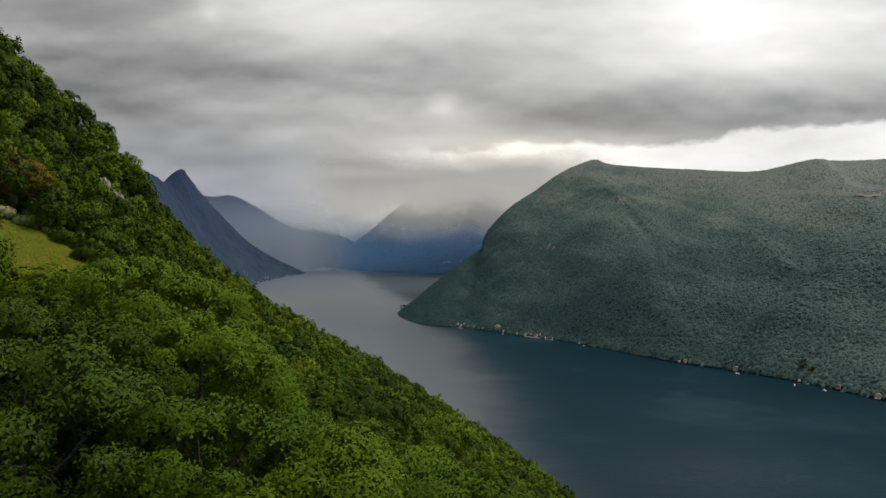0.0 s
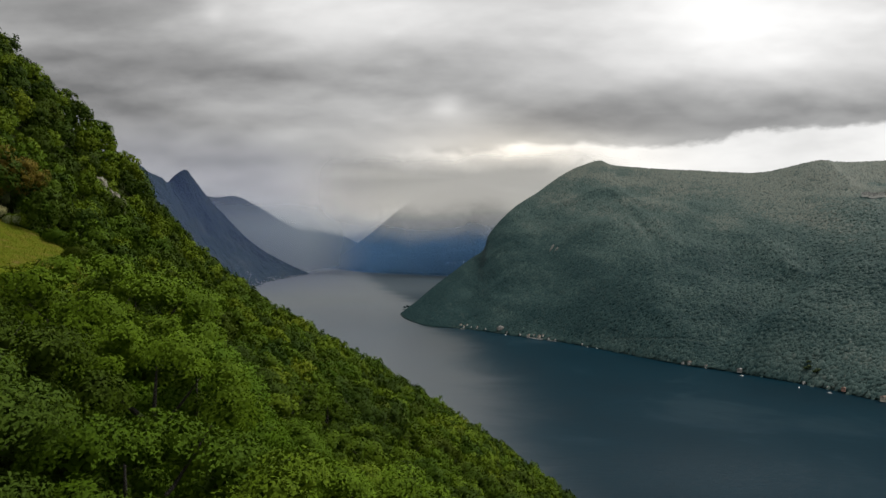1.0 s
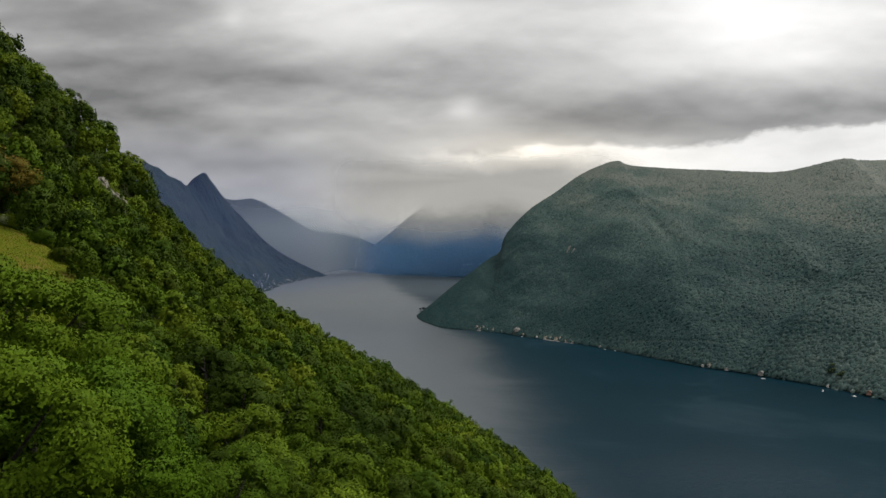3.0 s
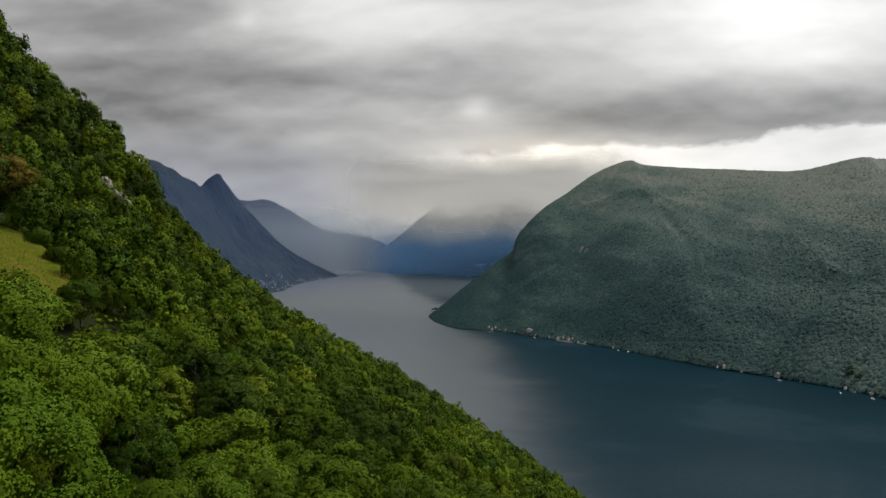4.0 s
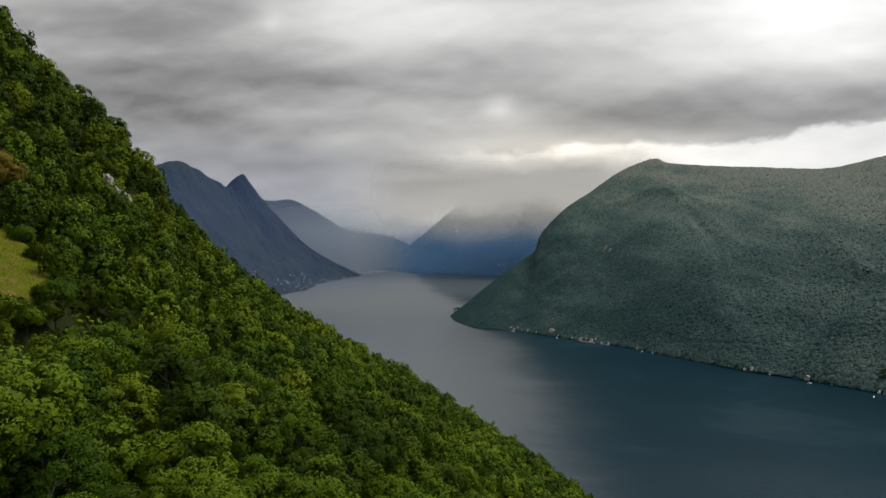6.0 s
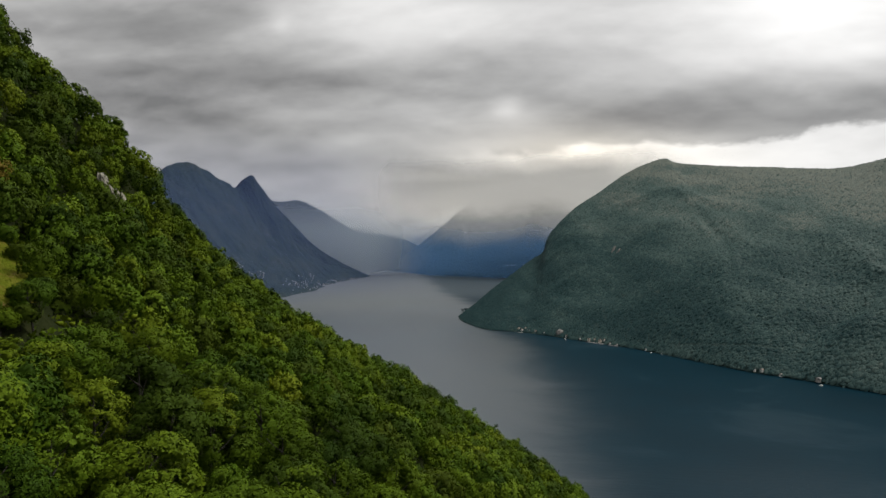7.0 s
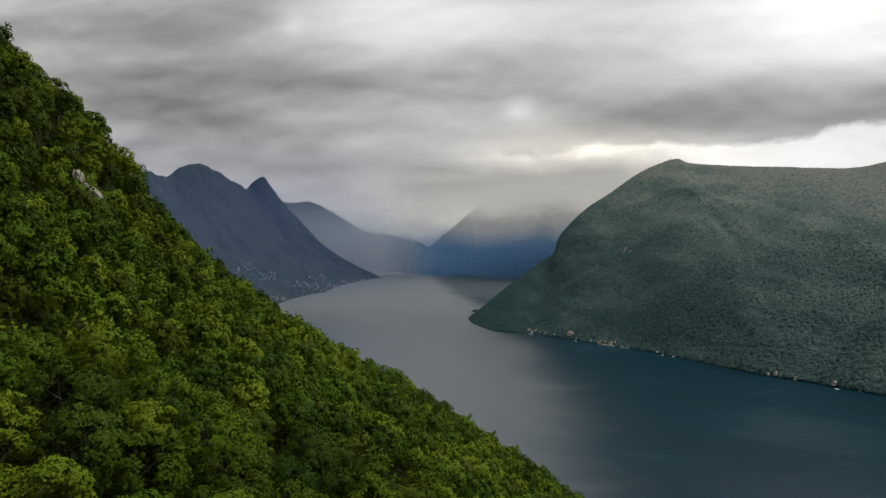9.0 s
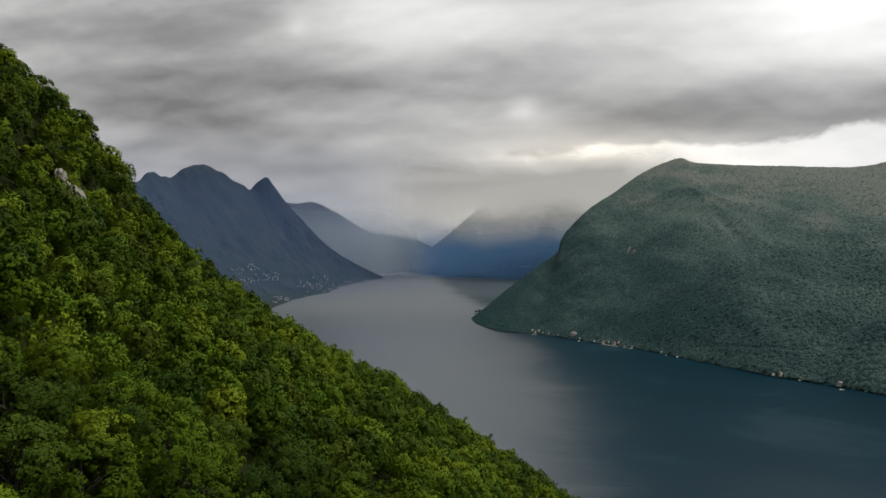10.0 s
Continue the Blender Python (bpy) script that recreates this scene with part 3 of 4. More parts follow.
def crown_arrays(rng, height, radius, lobes, leaves, size, low=0.28, fine=False):
    """A domed crown heaped up of clumps, each a dark inside under a coat of leaves that face outwards. Returns points, triangles and normals."""
    k = np.arange(lobes) + 0.5
    up = 1.0 - 1.45 * k / lobes
    ang = k * 2.39996 + rng.normal(size=lobes) * 0.3
    flat = np.sqrt(np.clip(1 - up ** 2, 0.0, 1))
    p1, p2 = rng.random(2) * 6.283
    # the dome is lopsided and made of a few large boughs
    swell = 1.0 + 0.12 * np.sin(2 * ang + p1) + 0.10 * np.sin(3 * ang + p2 + up * 3) + 0.09 * rng.normal(size=lobes)
    mid, tall = height * (low + 0.5 * (1 - low)) * 0.98, height * (1 - low) * 0.5
    rad = radius * ((1.7 if fine else 1.95) / np.sqrt(lobes)) * (0.65 + 0.65 * rng.random(lobes))
    reach = np.maximum(radius - rad * 0.6, radius * 0.3) * swell
    cen = np.stack([np.cos(ang) * flat * reach, np.sin(ang) * flat * reach, mid + up * (tall - rad * 0.5) * swell], 1)
    cen[:, 2] *= height / (cen[:, 2] + rad).max()
    tier = np.array([1.1, 1.1, 0.72]) if fine else np.array([1.0, 1.0, 0.85])          # boughs spread in flat tiers
    heart = np.array([0, 0, mid])

    def triangles(c, nrm, a, b):
        """One leaf, or spray of leaves, at each point c, its face along nrm."""
        t = unit(np.cross(nrm, rng.normal(size=c.shape)))
        s = np.cross(nrm, t)
        a, b = a[:, None], b[:, None]
        tri = np.stack([c - t * a, c + t * a * 0.8 - s * b * 0.7 - nrm * a * 0.25, c + s * b * 1.2 - nrm * a * 0.1], 1)
        flip = (np.cross(tri[:, 1] - tri[:, 0], tri[:, 2] - tri[:, 0]) * nrm).sum(1) < 0
        tri[flip] = tri[flip][:, ::-1]
        return tri.reshape(-1, 3)

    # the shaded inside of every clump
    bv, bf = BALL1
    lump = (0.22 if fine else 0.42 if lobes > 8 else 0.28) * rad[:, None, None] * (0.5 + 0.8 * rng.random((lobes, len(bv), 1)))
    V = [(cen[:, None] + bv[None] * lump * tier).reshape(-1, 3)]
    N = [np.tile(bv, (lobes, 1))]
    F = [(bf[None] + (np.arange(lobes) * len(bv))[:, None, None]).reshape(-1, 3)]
    inner = leaves // (4 if fine else 9) if lobes > 8 else 0
    if inner:
        which = rng.choice(lobes, inner, p=rad ** 2 / (rad ** 2).sum())
        d = unit(rng.normal(size=(inner, 3)))
        a = size * (1.7 if fine else 1.4) * (0.7 + 0.6 * rng.random(inner))
        V.append(triangles(cen[which] + d * (rad[which] * (0.25 + 0.4 * rng.random(inner)))[:, None], d, a, a * 0.9))
        N.append(np.repeat(d, 3, axis=0))
    # leaves hang in sprays: small drooping fans on the outside of the clumps
    per, spread = (16, 0.32) if fine else (6, size * 2.6)
    fans = leaves // per
    leaves = fans * per
    which = rng.choice(lobes, fans, p=rad ** 1.6 / (rad ** 1.6).sum())
    out = unit(cen[which] - heart)
    d = unit(unit(rng.normal(size=(fans, 3))) * 0.95 + out * 0.75 + np.array([0, 0, 0.25]))
    hub = cen[which] + d * tier * (rad[which] * (0.76 + 0.30 * rng.random(fans) ** 1.5))[:, None]
    face = unit(d + np.array([0, 0, 0.25]) + rng.normal(size=(fans, 3)) * 0.18)
    shade = d * 0.75 + out * (0.8 if fine else 0.65)
    e1 = unit(np.cross(face, rng.normal(size=(fans, 3))))
    e2 = np.cross(face, e1)
    hub, face, e1, e2, shade = (np.repeat(q, per, axis=0) for q in (hub, face, e1, e2, shade))
    an, ro = rng.random(leaves) * 6.283, np.sqrt(rng.random(leaves)) * spread
    c = hub + e1 * (np.cos(an) * ro)[:, None] + e2 * (np.sin(an) * ro)[:, None]
    c[:, 2] -= 0.55 * ro ** 2 / spread
    nrm = unit(face + rng.normal(size=(leaves, 3)) * (0.4 if fine else 0.28))
    a = size * (0.6 + 0.8 * rng.random(leaves))
    V.append(triangles(c, nrm, a, a * ((0.45 if fine else 0.7) + 0.4 * rng.random(leaves))))
    N.append(np.repeat(unit(shade + nrm * (0.8 if fine else 0.6)), 3, axis=0))
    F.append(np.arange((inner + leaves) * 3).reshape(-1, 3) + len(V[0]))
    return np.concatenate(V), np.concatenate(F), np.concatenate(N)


def tube(path, radii, sides=6):
    V, Q = [], []
    path = np.array(path, float)
    for i, (p, r) in enumerate(zip(path, radii)):
        w = path[min(i + 1, len(path) - 1)] - path[max(i - 1, 0)]
        w /= np.linalg.norm(w)
        a = np.cross(w, (0.3, 0.9, 0.1))
        a /= np.linalg.norm(a)
        b = np.cross(w, a)
        ang = np.arange(sides) * 2 * np.pi / sides
        V.append(p + r * (np.cos(ang)[:, None] * a + np.sin(ang)[:, None] * b))
        if i:
            k = np.arange(sides)
            Q.append(np.stack([(i - 1) * sides + k, (i - 1) * sides + (k + 1) % sides, i * sides + (k + 1) % sides, i * sides + k], 1))
    return np.concatenate(V), np.concatenate(Q)


def trunk_arrays(rng, height, radius, limbs=6):
    lean = rng.normal(size=2) * height * 0.02
    stem = [(0, 0, -1.2), (0, 0, 0), (lean[0] * 0.5, lean[1] * 0.5, height * 0.3), (lean[0], lean[1], height * 0.6), (lean[0] * 1.5, lean[1] * 1.2, height * 0.86)]
    r = height * 0.018
    V, Q = tube(stem, [r * 1.5, r * 1.2, r * 0.85, r * 0.5, r * 0.15], 7)
    for k in range(limbs):
        a, h = k * 2.4 + rng.random(), height * (0.28 + 0.08 * k)
        d = np.array([math.cos(a), math.sin(a)]) * radius * 0.65
        v, q = tube([(lean[0] * 0.5, lean[1] * 0.5, h), (d[0] * 0.5, d[1] * 0.5, h + height * 0.09), (d[0], d[1], h + height * 0.22)], [r * 0.5, r * 0.3, r * 0.08], 5)
        Q = np.concatenate([Q, q + len(V)])
        V = np.concatenate([V, v])
    return V, Q


class Kind:
    """One shape of tree, kept as arrays; thing() makes an object of it once, to be copied."""

    def __init__(self, seed, height, radius, lobes, leaves, size, low=0.28, fine=False):
        rng = np.random.default_rng(seed)
        self.height, self.radius = height, radius
        self.crown = crown_arrays(rng, height, radius, lobes, leaves, size, low, fine)
        self.trunk = trunk_arrays(rng, height, radius)
        self.meshes = {}

    def thing(self, m, mat, name, label, group, category="tree"):
        if mat.name not in self.meshes:
            v, t, n = self.crown
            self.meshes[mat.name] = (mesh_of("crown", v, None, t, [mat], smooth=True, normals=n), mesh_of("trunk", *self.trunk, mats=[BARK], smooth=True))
        root = new(name)
        root.empty_display_size = 0.5
        tagged(root, label, category, group)
        for nm, me in zip(("crown", "trunk"), self.meshes[mat.name]):
            new(nm, me).parent = root
        root.matrix_basis = m
        return root


def joined(name, places, kinds, mats, label, category, slim=1.0):
    """Many trees in one mesh, slim times as wide. places: x, y, z, turn, scale, kind, material, tint."""
    V, T, N, I, tint, n0 = [], [], [], [], [], 0
    for x, y, z, a, s, k, mi, ti in places:
        v, t, nv = kinds[k].crown
        N.append(np.stack([nv[:, 0] * math.cos(a) - nv[:, 1] * math.sin(a), nv[:, 0] * math.sin(a) + nv[:, 1] * math.cos(a), nv[:, 2]], 1))
        c, sn = math.cos(a) * s, math.sin(a) * s
        w = np.stack([(v[:, 0] * c - v[:, 1] * sn) * slim + x, (v[:, 0] * sn + v[:, 1] * c) * slim + y, v[:, 2] * s + z], 1)
        V.append(w), T.append(t + n0), tint.append(np.full(len(w), ti))
        I.append(np.full(len(t), mi))
        n0 += len(w)
    me = mesh_of(name, np.concatenate(V), None, np.concatenate(T), mats, np.concatenate(I), True, np.concatenate(tint), np.concatenate(N))
    return tagged(new(name, me), label, category, kind="stuff")


NEAR = [Kind(100 + k, h, r, n, 34000, 0.072, 0.28, True) for k, (h, r, n) in enumerate([(13.5, 4.3, 40), (12.5, 3.8, 34), (14.5, 4.6, 44)])]
SIZES = [(11.5, 4.1), (10.5, 3.5), (12.5, 4.5), (10.5, 3.9), (12.5, 3.6), (10.5, 4.4), (11.0, 3.9)]
CLOSE = [Kind(250 + k, h, r, 34 + 4 * (k % 3), 13000, 0.096, 0.2) for k, (h, r) in enumerate(SIZES)]
MID = [Kind(200 + k, h, r, 30 + 3 * (k % 3), 6000, 0.142, 0.2) for k, (h, r) in enumerate(SIZES)]
FAR = [Kind(300 + k, h, r, 20 + 3 * (k % 3), 1150, 0.30, 0.2) for k, (h, r) in enumerate(SIZES)]
BUSH = [Kind(350 + k, 3.2, 2.2, 4, 66, 0.34, 0.1) for k in range(2)]
WAY = [(-6.0, 8.0), (-5.7, 9.3), (-4.0, 13.5), (-0.6, 20.3), (5.2, 30.9), (13.0, 43.6)]      # the flight line, kept clear of branches


def planted(x, y):
    """Where the single trees and the hillside wood stand."""
    return (y - (287 + 0.6 * x) <= 18) & (x <= 78) & ((x > 22 - 0.97 * y) | (x > -18 - 0.74 * y)) & (y > 4)


def plant_hillside():
    rng = np.random.default_rng(7)
    spots = []
    for step, near in ((8.0, True), (6.5, False)):
        for j in range(int(345 / (step * 0.87))):
            for i in range(int(290 / step)):
                x = -190 + (i + 0.5 * (j % 2)) * step + rng.normal() * step * 0.18
                y = 6 + j * step * 0.87 + rng.normal() * step * 0.16
                d = min(math.hypot(x - p, y - q) for p, q in WAY)
                if not planted(x, y) or in_meadow(x, y) < 1.25 or math.hypot(x + 94.0, y - 181) < 3.6 or (d < 118) != near:
                    continue
                spots.append((d, x, y))
    spots.sort()
    woods, single = [], 0
    for d, x, y in spots:
        g = float(ground(np.array(x), np.array(y)))
        tall = 8.8 + 4.4 * rng.random()
        turn = rng.random() * 6.283
        if d < 7 or (-33 < x < 2 and y < 56):
            continue
        if in_meadow(x, y) < 3.2 and x > -0.9 * y + 22:
            tall = 6.0 + 2.5 * rng.random()
        if d > 118:
            tall = 9.5 + 3.0 * rng.random()
        if -0.75 < (x + 5.7) / (y - 9.3) < -0.54 and y < 100:          # low growth below the meadow
            tall = min(tall, 202.0 - g)
            if tall < 4.5:
                continue
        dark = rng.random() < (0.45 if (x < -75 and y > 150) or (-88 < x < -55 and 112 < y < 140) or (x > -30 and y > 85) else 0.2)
        if single < 280:
            single += 1
            k = (CLOSE if single <= 105 else MID)[rng.integers(len(MID))]
            big = tall / k.height
            m = Matrix.LocRotScale((x, y, g), Euler((rng.normal() * 0.05, rng.normal() * 0.05, turn)), (big, big, big))
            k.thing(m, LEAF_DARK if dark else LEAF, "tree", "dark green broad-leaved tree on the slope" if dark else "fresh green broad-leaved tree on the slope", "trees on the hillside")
        else:
            k = int(rng.integers(len(FAR)))
            woods.append((x, y, g, turn, tall / FAR[k].height, k, int(dark), rng.random()))
    # low bushes fill the gaps between the stems
    low = []
    for j in range(int(345 / 5.6)):
        for i in range(int(290 / 6.2)):
            x, y = -190 + (i + 0.5 * (j % 2)) * 6.2 + rng.normal() * 1.2, 6 + j * 5.6 + rng.normal() * 1.2
            if planted(x, y) and in_meadow(x, y) > 1.5 and min(math.hypot(x - p, y - q) for p, q in WAY) > 9:
                low.append((x, y, float(ground(np.array(x), np.array(y))) - 0.6, rng.random() * 6.283, 0.8 + 0.9 * rng.random(), int(rng.integers(2)), int(rng.random() < 0.4), rng.random()))
    joined("undergrowth", low, BUSH, [LEAF, LEAF_DARK], "low green undergrowth beneath the hillside trees", "undergrowth")
    joined("hillside_woods", woods, FAR, [LEAF, LEAF_DARK], "dense mixed green wood on the steep slope", "wood", 0.82)


# the tall trees close to the flight line: x, y, height of the top, shape, size
TALL = [
    (-22.5, 30.0, 201.4, 0, 0.95), (-18.5, 29.0, 201.6, 1, 0.9), (-24.5, 36.0, 200.8, 2, 1.0), (-20.5, 38.5, 202.8, 0, 0.95),
    (-19.6, 42.3, 202.2, 1, 0.98), (-16.0, 34.5, 200.4, 2, 0.85), (-16.5, 25.0, 200.8, 0, 0.85), (-12.5, 27.0, 199.0, 1, 0.85),
    (-8.5, 23.5, 198.7, 2, 0.68), (-5.5, 26.0, 197.0, 1, 0.68), (-15.8, 38.4, 199.0, 0, 0.85), (-8.5, 33.0, 195.8, 2, 0.78),
    (-5.0, 40.5, 191.0, 1, 0.8), (-2.0, 33.0, 190.5, 0, 0.75), (-10.0, 44.0, 190.5, 2, 0.8), (-28.0, 41.0, 201.0, 1, 1.0),
    (-24.0, 48.0, 200.0, 0, 0.95), (-15.0, 50.5, 192.3, 1, 0.85), (-30.0, 52.0, 199.4, 2, 0.95), (-8.0, 53.0, 187.0, 0, 0.8),
]

FRESH = [(-19.6, 42.3), (-15.8, 38.4), (-16.0, 34.5), (-8.5, 33.0), (-20.5, 38.5), (-10.0, 44.0)]


def plant_tall():
    rng = np.random.default_rng(3)
    for x, y, top, k, s in TALL:
        m = Matrix.LocRotScale((x, y, top - NEAR[k].height * s), Euler((0, 0, rng.random() * 6.283)), (s, s, s))
        # shady: leaf colour darkened to stand for the deep shade between these trees
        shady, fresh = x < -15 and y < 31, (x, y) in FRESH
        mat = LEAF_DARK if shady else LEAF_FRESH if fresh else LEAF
        NEAR[k].thing(m, mat, "tree", ("tall shade-darkened green" if shady else "tall lime-green" if fresh else "tall mid-green") + " leafy tree close to the flight line", "tall trees beside the flight line")


plant_hillside()
plant_tall()


def far_crowns(name, spots, ball, mat, label, rng, squash=0.85, fall=None):
    """Small rounded crowns, each uneven, in one mesh. spots: x, y, z, radius, tint."""
    bv, bf = ball
    n, k = len(spots), len(bv)
    lump = 0.72 + 0.5 * rng.random((n, k, 1))
    v = bv[None] * lump * spots[:, None, 3:4]
    v[..., 2] *= squash
    if fall is not None:            # the crowns follow the fall of the ground
        v[..., 2] += v[..., 0] * fall[:, :1] + v[..., 1] * fall[:, 1:]
    v = v + spots[:, None, :3]
    f = bf[None] + (np.arange(n) * k)[:, None, None]
    me = mesh_of(name, v.reshape(-1, 3), tris=f.reshape(-1, 3), mats=[mat], tint=np.repeat(spots[:, 4], k), smooth=True)
    return tagged(new(name, me), label, "wood", kind="stuff")


def plant_opposite(built):
    rng = np.random.default_rng(11)
    n = 1300000
    u, v = rng.random(n), rng.random(n) * 1.04
    p = OPPOSITE.at(u, v)
    # even cover: thin out by how much ground each try stands for
    e = 1e-3
    across = np.cross(OPPOSITE.at(u + e, v) - p, OPPOSITE.at(u, np.minimum(v + e, 1.89)) - p)
    area = np.linalg.norm(across, axis=1)
    fall = np.clip(-across[:, :2] / (across[:, 2:] + 1e-9), -1.3, 1.3) * 0.85
    keep = (rng.random(n) < area / np.percentile(area, 97)) & (p[:, 1] > 560) & (p[:, 2] > 3) & (p[:, 0] / np.maximum(p[:, 1], 1) < 0.86)
    for x, y, clear in built:
        keep &= np.hypot(p[:, 0] - x + clear * 0.5, p[:, 1] - y + clear * 0.3) > clear
    p, v, fall = p[keep], v[keep], fall[keep]
    # paler up and east: barer trees, plus cloud shadow and haze put into tint
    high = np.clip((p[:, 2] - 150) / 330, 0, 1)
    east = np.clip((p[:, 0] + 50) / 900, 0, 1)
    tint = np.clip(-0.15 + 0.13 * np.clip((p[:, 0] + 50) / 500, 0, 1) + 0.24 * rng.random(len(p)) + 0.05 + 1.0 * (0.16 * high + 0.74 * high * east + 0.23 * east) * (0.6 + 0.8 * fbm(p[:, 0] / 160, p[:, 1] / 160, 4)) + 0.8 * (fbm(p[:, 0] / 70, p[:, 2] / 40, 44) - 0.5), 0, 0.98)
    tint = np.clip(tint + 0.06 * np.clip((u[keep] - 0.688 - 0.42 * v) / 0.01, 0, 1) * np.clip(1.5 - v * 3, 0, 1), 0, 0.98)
    on_road = (u[keep] > 0.545) & (u[keep] < 0.675) & (np.abs(v - (0.038 + 0.27 * (u[keep] - 0.559))) < 0.0035)
    p, tint, fall = p[~on_road], tint[~on_road], fall[~on_road]
    r = 2.2 + 3.8 * rng.random(len(p)) ** 2.2
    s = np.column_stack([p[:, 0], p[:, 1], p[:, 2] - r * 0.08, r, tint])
    near = p[:, 1] < 1250 + 160 * rng.normal(size=len(p))
    q = np.repeat(s[near], 2, axis=0)
    q[:, :3] += rng.normal(size=(len(q), 3)) * q[:, 3:4] * np.array([0.6, 0.6, 0.1])
    slope = np.repeat(fall[near], 2, axis=0)
    q[:, 2] += ((q[:, :2] - np.repeat(s[near], 2, axis=0)[:, :2]) * slope).sum(1) + 0.2 * q[:, 3]
    q[:, 3] *= 0.4 + 0.35 * rng.random(len(q))
    q[:, 4] = np.clip(q[:, 4] + rng.normal(size=len(q)) * 0.06, 0, 0.98)
    far_crowns("shore_thicket", q, CAP, HAZED_LEAF, "dull green tree tops above the lake shore", rng, 0.75, slope)
    far_crowns("shore_woods", s[near], DOME, HAZED_LEAF, "dull green wood above the lake shore", rng, 0.58, fall[near] * 0.97)
    far_crowns("mountain_woods", s[~near], CAP, HAZED_LEAF, "dark green wood on the mountain", rng, 0.75, fall[~near] * 0.94)



def plant_rest():
    """The same wood, coarser, over the rest of the hill, behind the flight line and beyond the spur."""
    rng = np.random.default_rng(5)
    X, Y = np.meshgrid(np.arange(-460, 230, 7.5), np.arange(-320, 640, 7.0))
    x, y = (X + rng.normal(size=X.shape) * 1.8).ravel(), (Y + rng.normal(size=X.shape) * 1.8).ravel()
    z = ground(x, y)
    near = np.min([np.hypot(x - p, y - q) for p, q in WAY], axis=0)
    keep = ~planted(x, y) & (z > 3) & (in_meadow(x, y) > 1.15) & (near > 12)
    x, y, z, near = x[keep], y[keep], z[keep], near[keep]
    side = (near < 48) & (x > 4 - 0.97 * y) & (y > 0)
    for k, (a, b, c) in enumerate(zip(x[side], y[side], z[side])):
        kind = CLOSE[k % len(CLOSE)]
        big = (6.2 + 1.5 * rng.random()) / kind.height
        kind.thing(Matrix.LocRotScale((float(a), float(b), float(c)), Euler((0, 0, k * 1.7)), (big * 1.3, big * 1.3, big)), LEAF, "tree", "fresh green broad-leaved tree on the slope", "trees on the hillside")
    x, y, z = x[~side], y[~side], z[~side]
    r = 3.6 + 1.8 * rng.random(len(x))
    low = np.where(np.min([np.hypot(x - p, y - q) for p, q in WAY], axis=0) < 45, 1.0, 4.0)
    far_crowns("outer_woods", np.column_stack([x, y, z + low, r, rng.random(len(x))]), BALL1, LEAF, "green wood over the rest of the hill", rng, 1.3)


plant_rest()


# ---- beside the meadow ----
def grass_tufts():
    rng = np.random.default_rng(17)
    n = 34000
    x, y = -110 + 60 * rng.random(n), 78 + 56 * rng.random(n)
    keep = in_meadow(x, y) < 1.05
    x, y = x[keep], y[keep]
    n = len(x)
    z = ground(x, y) + 0.1
    a, h, w = rng.random(n) * 6.283, 0.18 + 0.4 * rng.random(n) ** 2, 0.05 + 0.08 * rng.random(n)
    base = np.stack([x, y, z], 1)
    side = np.stack([np.cos(a) * w, np.sin(a) * w, 0 * a], 1)
    tip = base + np.stack([rng.normal(size=n) * 0.12, rng.normal(size=n) * 0.12, h], 1)
    v = np.stack([base - side, base + side, tip], 1).reshape(-1, 3)
    me = mesh_of("meadow_grass", v, tris=np.arange(n * 3).reshape(-1, 3), mats=[GRASS], tint=np.repeat(rng.random(n), 3))
    tagged(new("meadow_grass", me), "uncut yellow-green grass on the sloping meadow", "grass", kind="stuff")


grass_tufts()
SHRUB = Kind(401, 3.6, 2.3, 10, 2600, 0.16, 0.12)


def put_tree(kind, x, y, scale, mat, name, label, group="", turn=0.0, category="tree", sink=0.0):
    z = float(ground(np.array(x), np.array(y))) - sink
    return kind.thing(Matrix.LocRotScale((x, y, z), Euler((0, 0, turn)), (scale, scale, scale)), mat, name, label, group, category)


put_tree(MID[2], -87.5, 131.0, 1.12, LEAF_RUST, "rusty_tree", "broad tree with rust-brown leaves above the meadow", turn=1.0)
put_tree(MID[5], -93.0, 126.0, 1.0, LEAF_RUST, "rusty_tree", "broad tree with rust-brown leaves above the meadow", turn=2.4)
put_tree(SHRUB, -85.0, 122.5, 0.75, BLOSSOM, "blossoming_shrub", "white-flowering shrub at the meadow's upper edge", turn=0.6, category="shrub")
put_tree(SHRUB, -82.0, 123.5, 0.6, BLOSSOM, "blossoming_shrub", "white-flowering shrub at the meadow's upper edge", turn=2.6, category="shrub")


def meadow_edge():
    """Shrubs all along the meadow's rim."""
    rng = np.random.default_rng(29)
    for k in range(46):
        a = k / 46 * 6.283
        for reach in np.arange(0.9, 1.5, 0.02):
            p, q = math.cos(a) * 18 * reach, math.sin(a) * 17 * reach
            x, y = -80 + p * 0.86 - q * 0.5, 104 + p * 0.5 + q * 0.86
            if float(in_meadow(np.array(x), np.array(y))) > 1.38:
                break
        put_tree(SHRUB, x + rng.normal() * 0.5, y + rng.normal() * 0.5, 0.55 + 0.5 * rng.random(), LEAF_DARK if rng.random() < 0.3 else LEAF, "shrub", "low green shrub at the meadow's edge", "shrubs along the meadow", k * 1.3, "shrub")


meadow_edge()


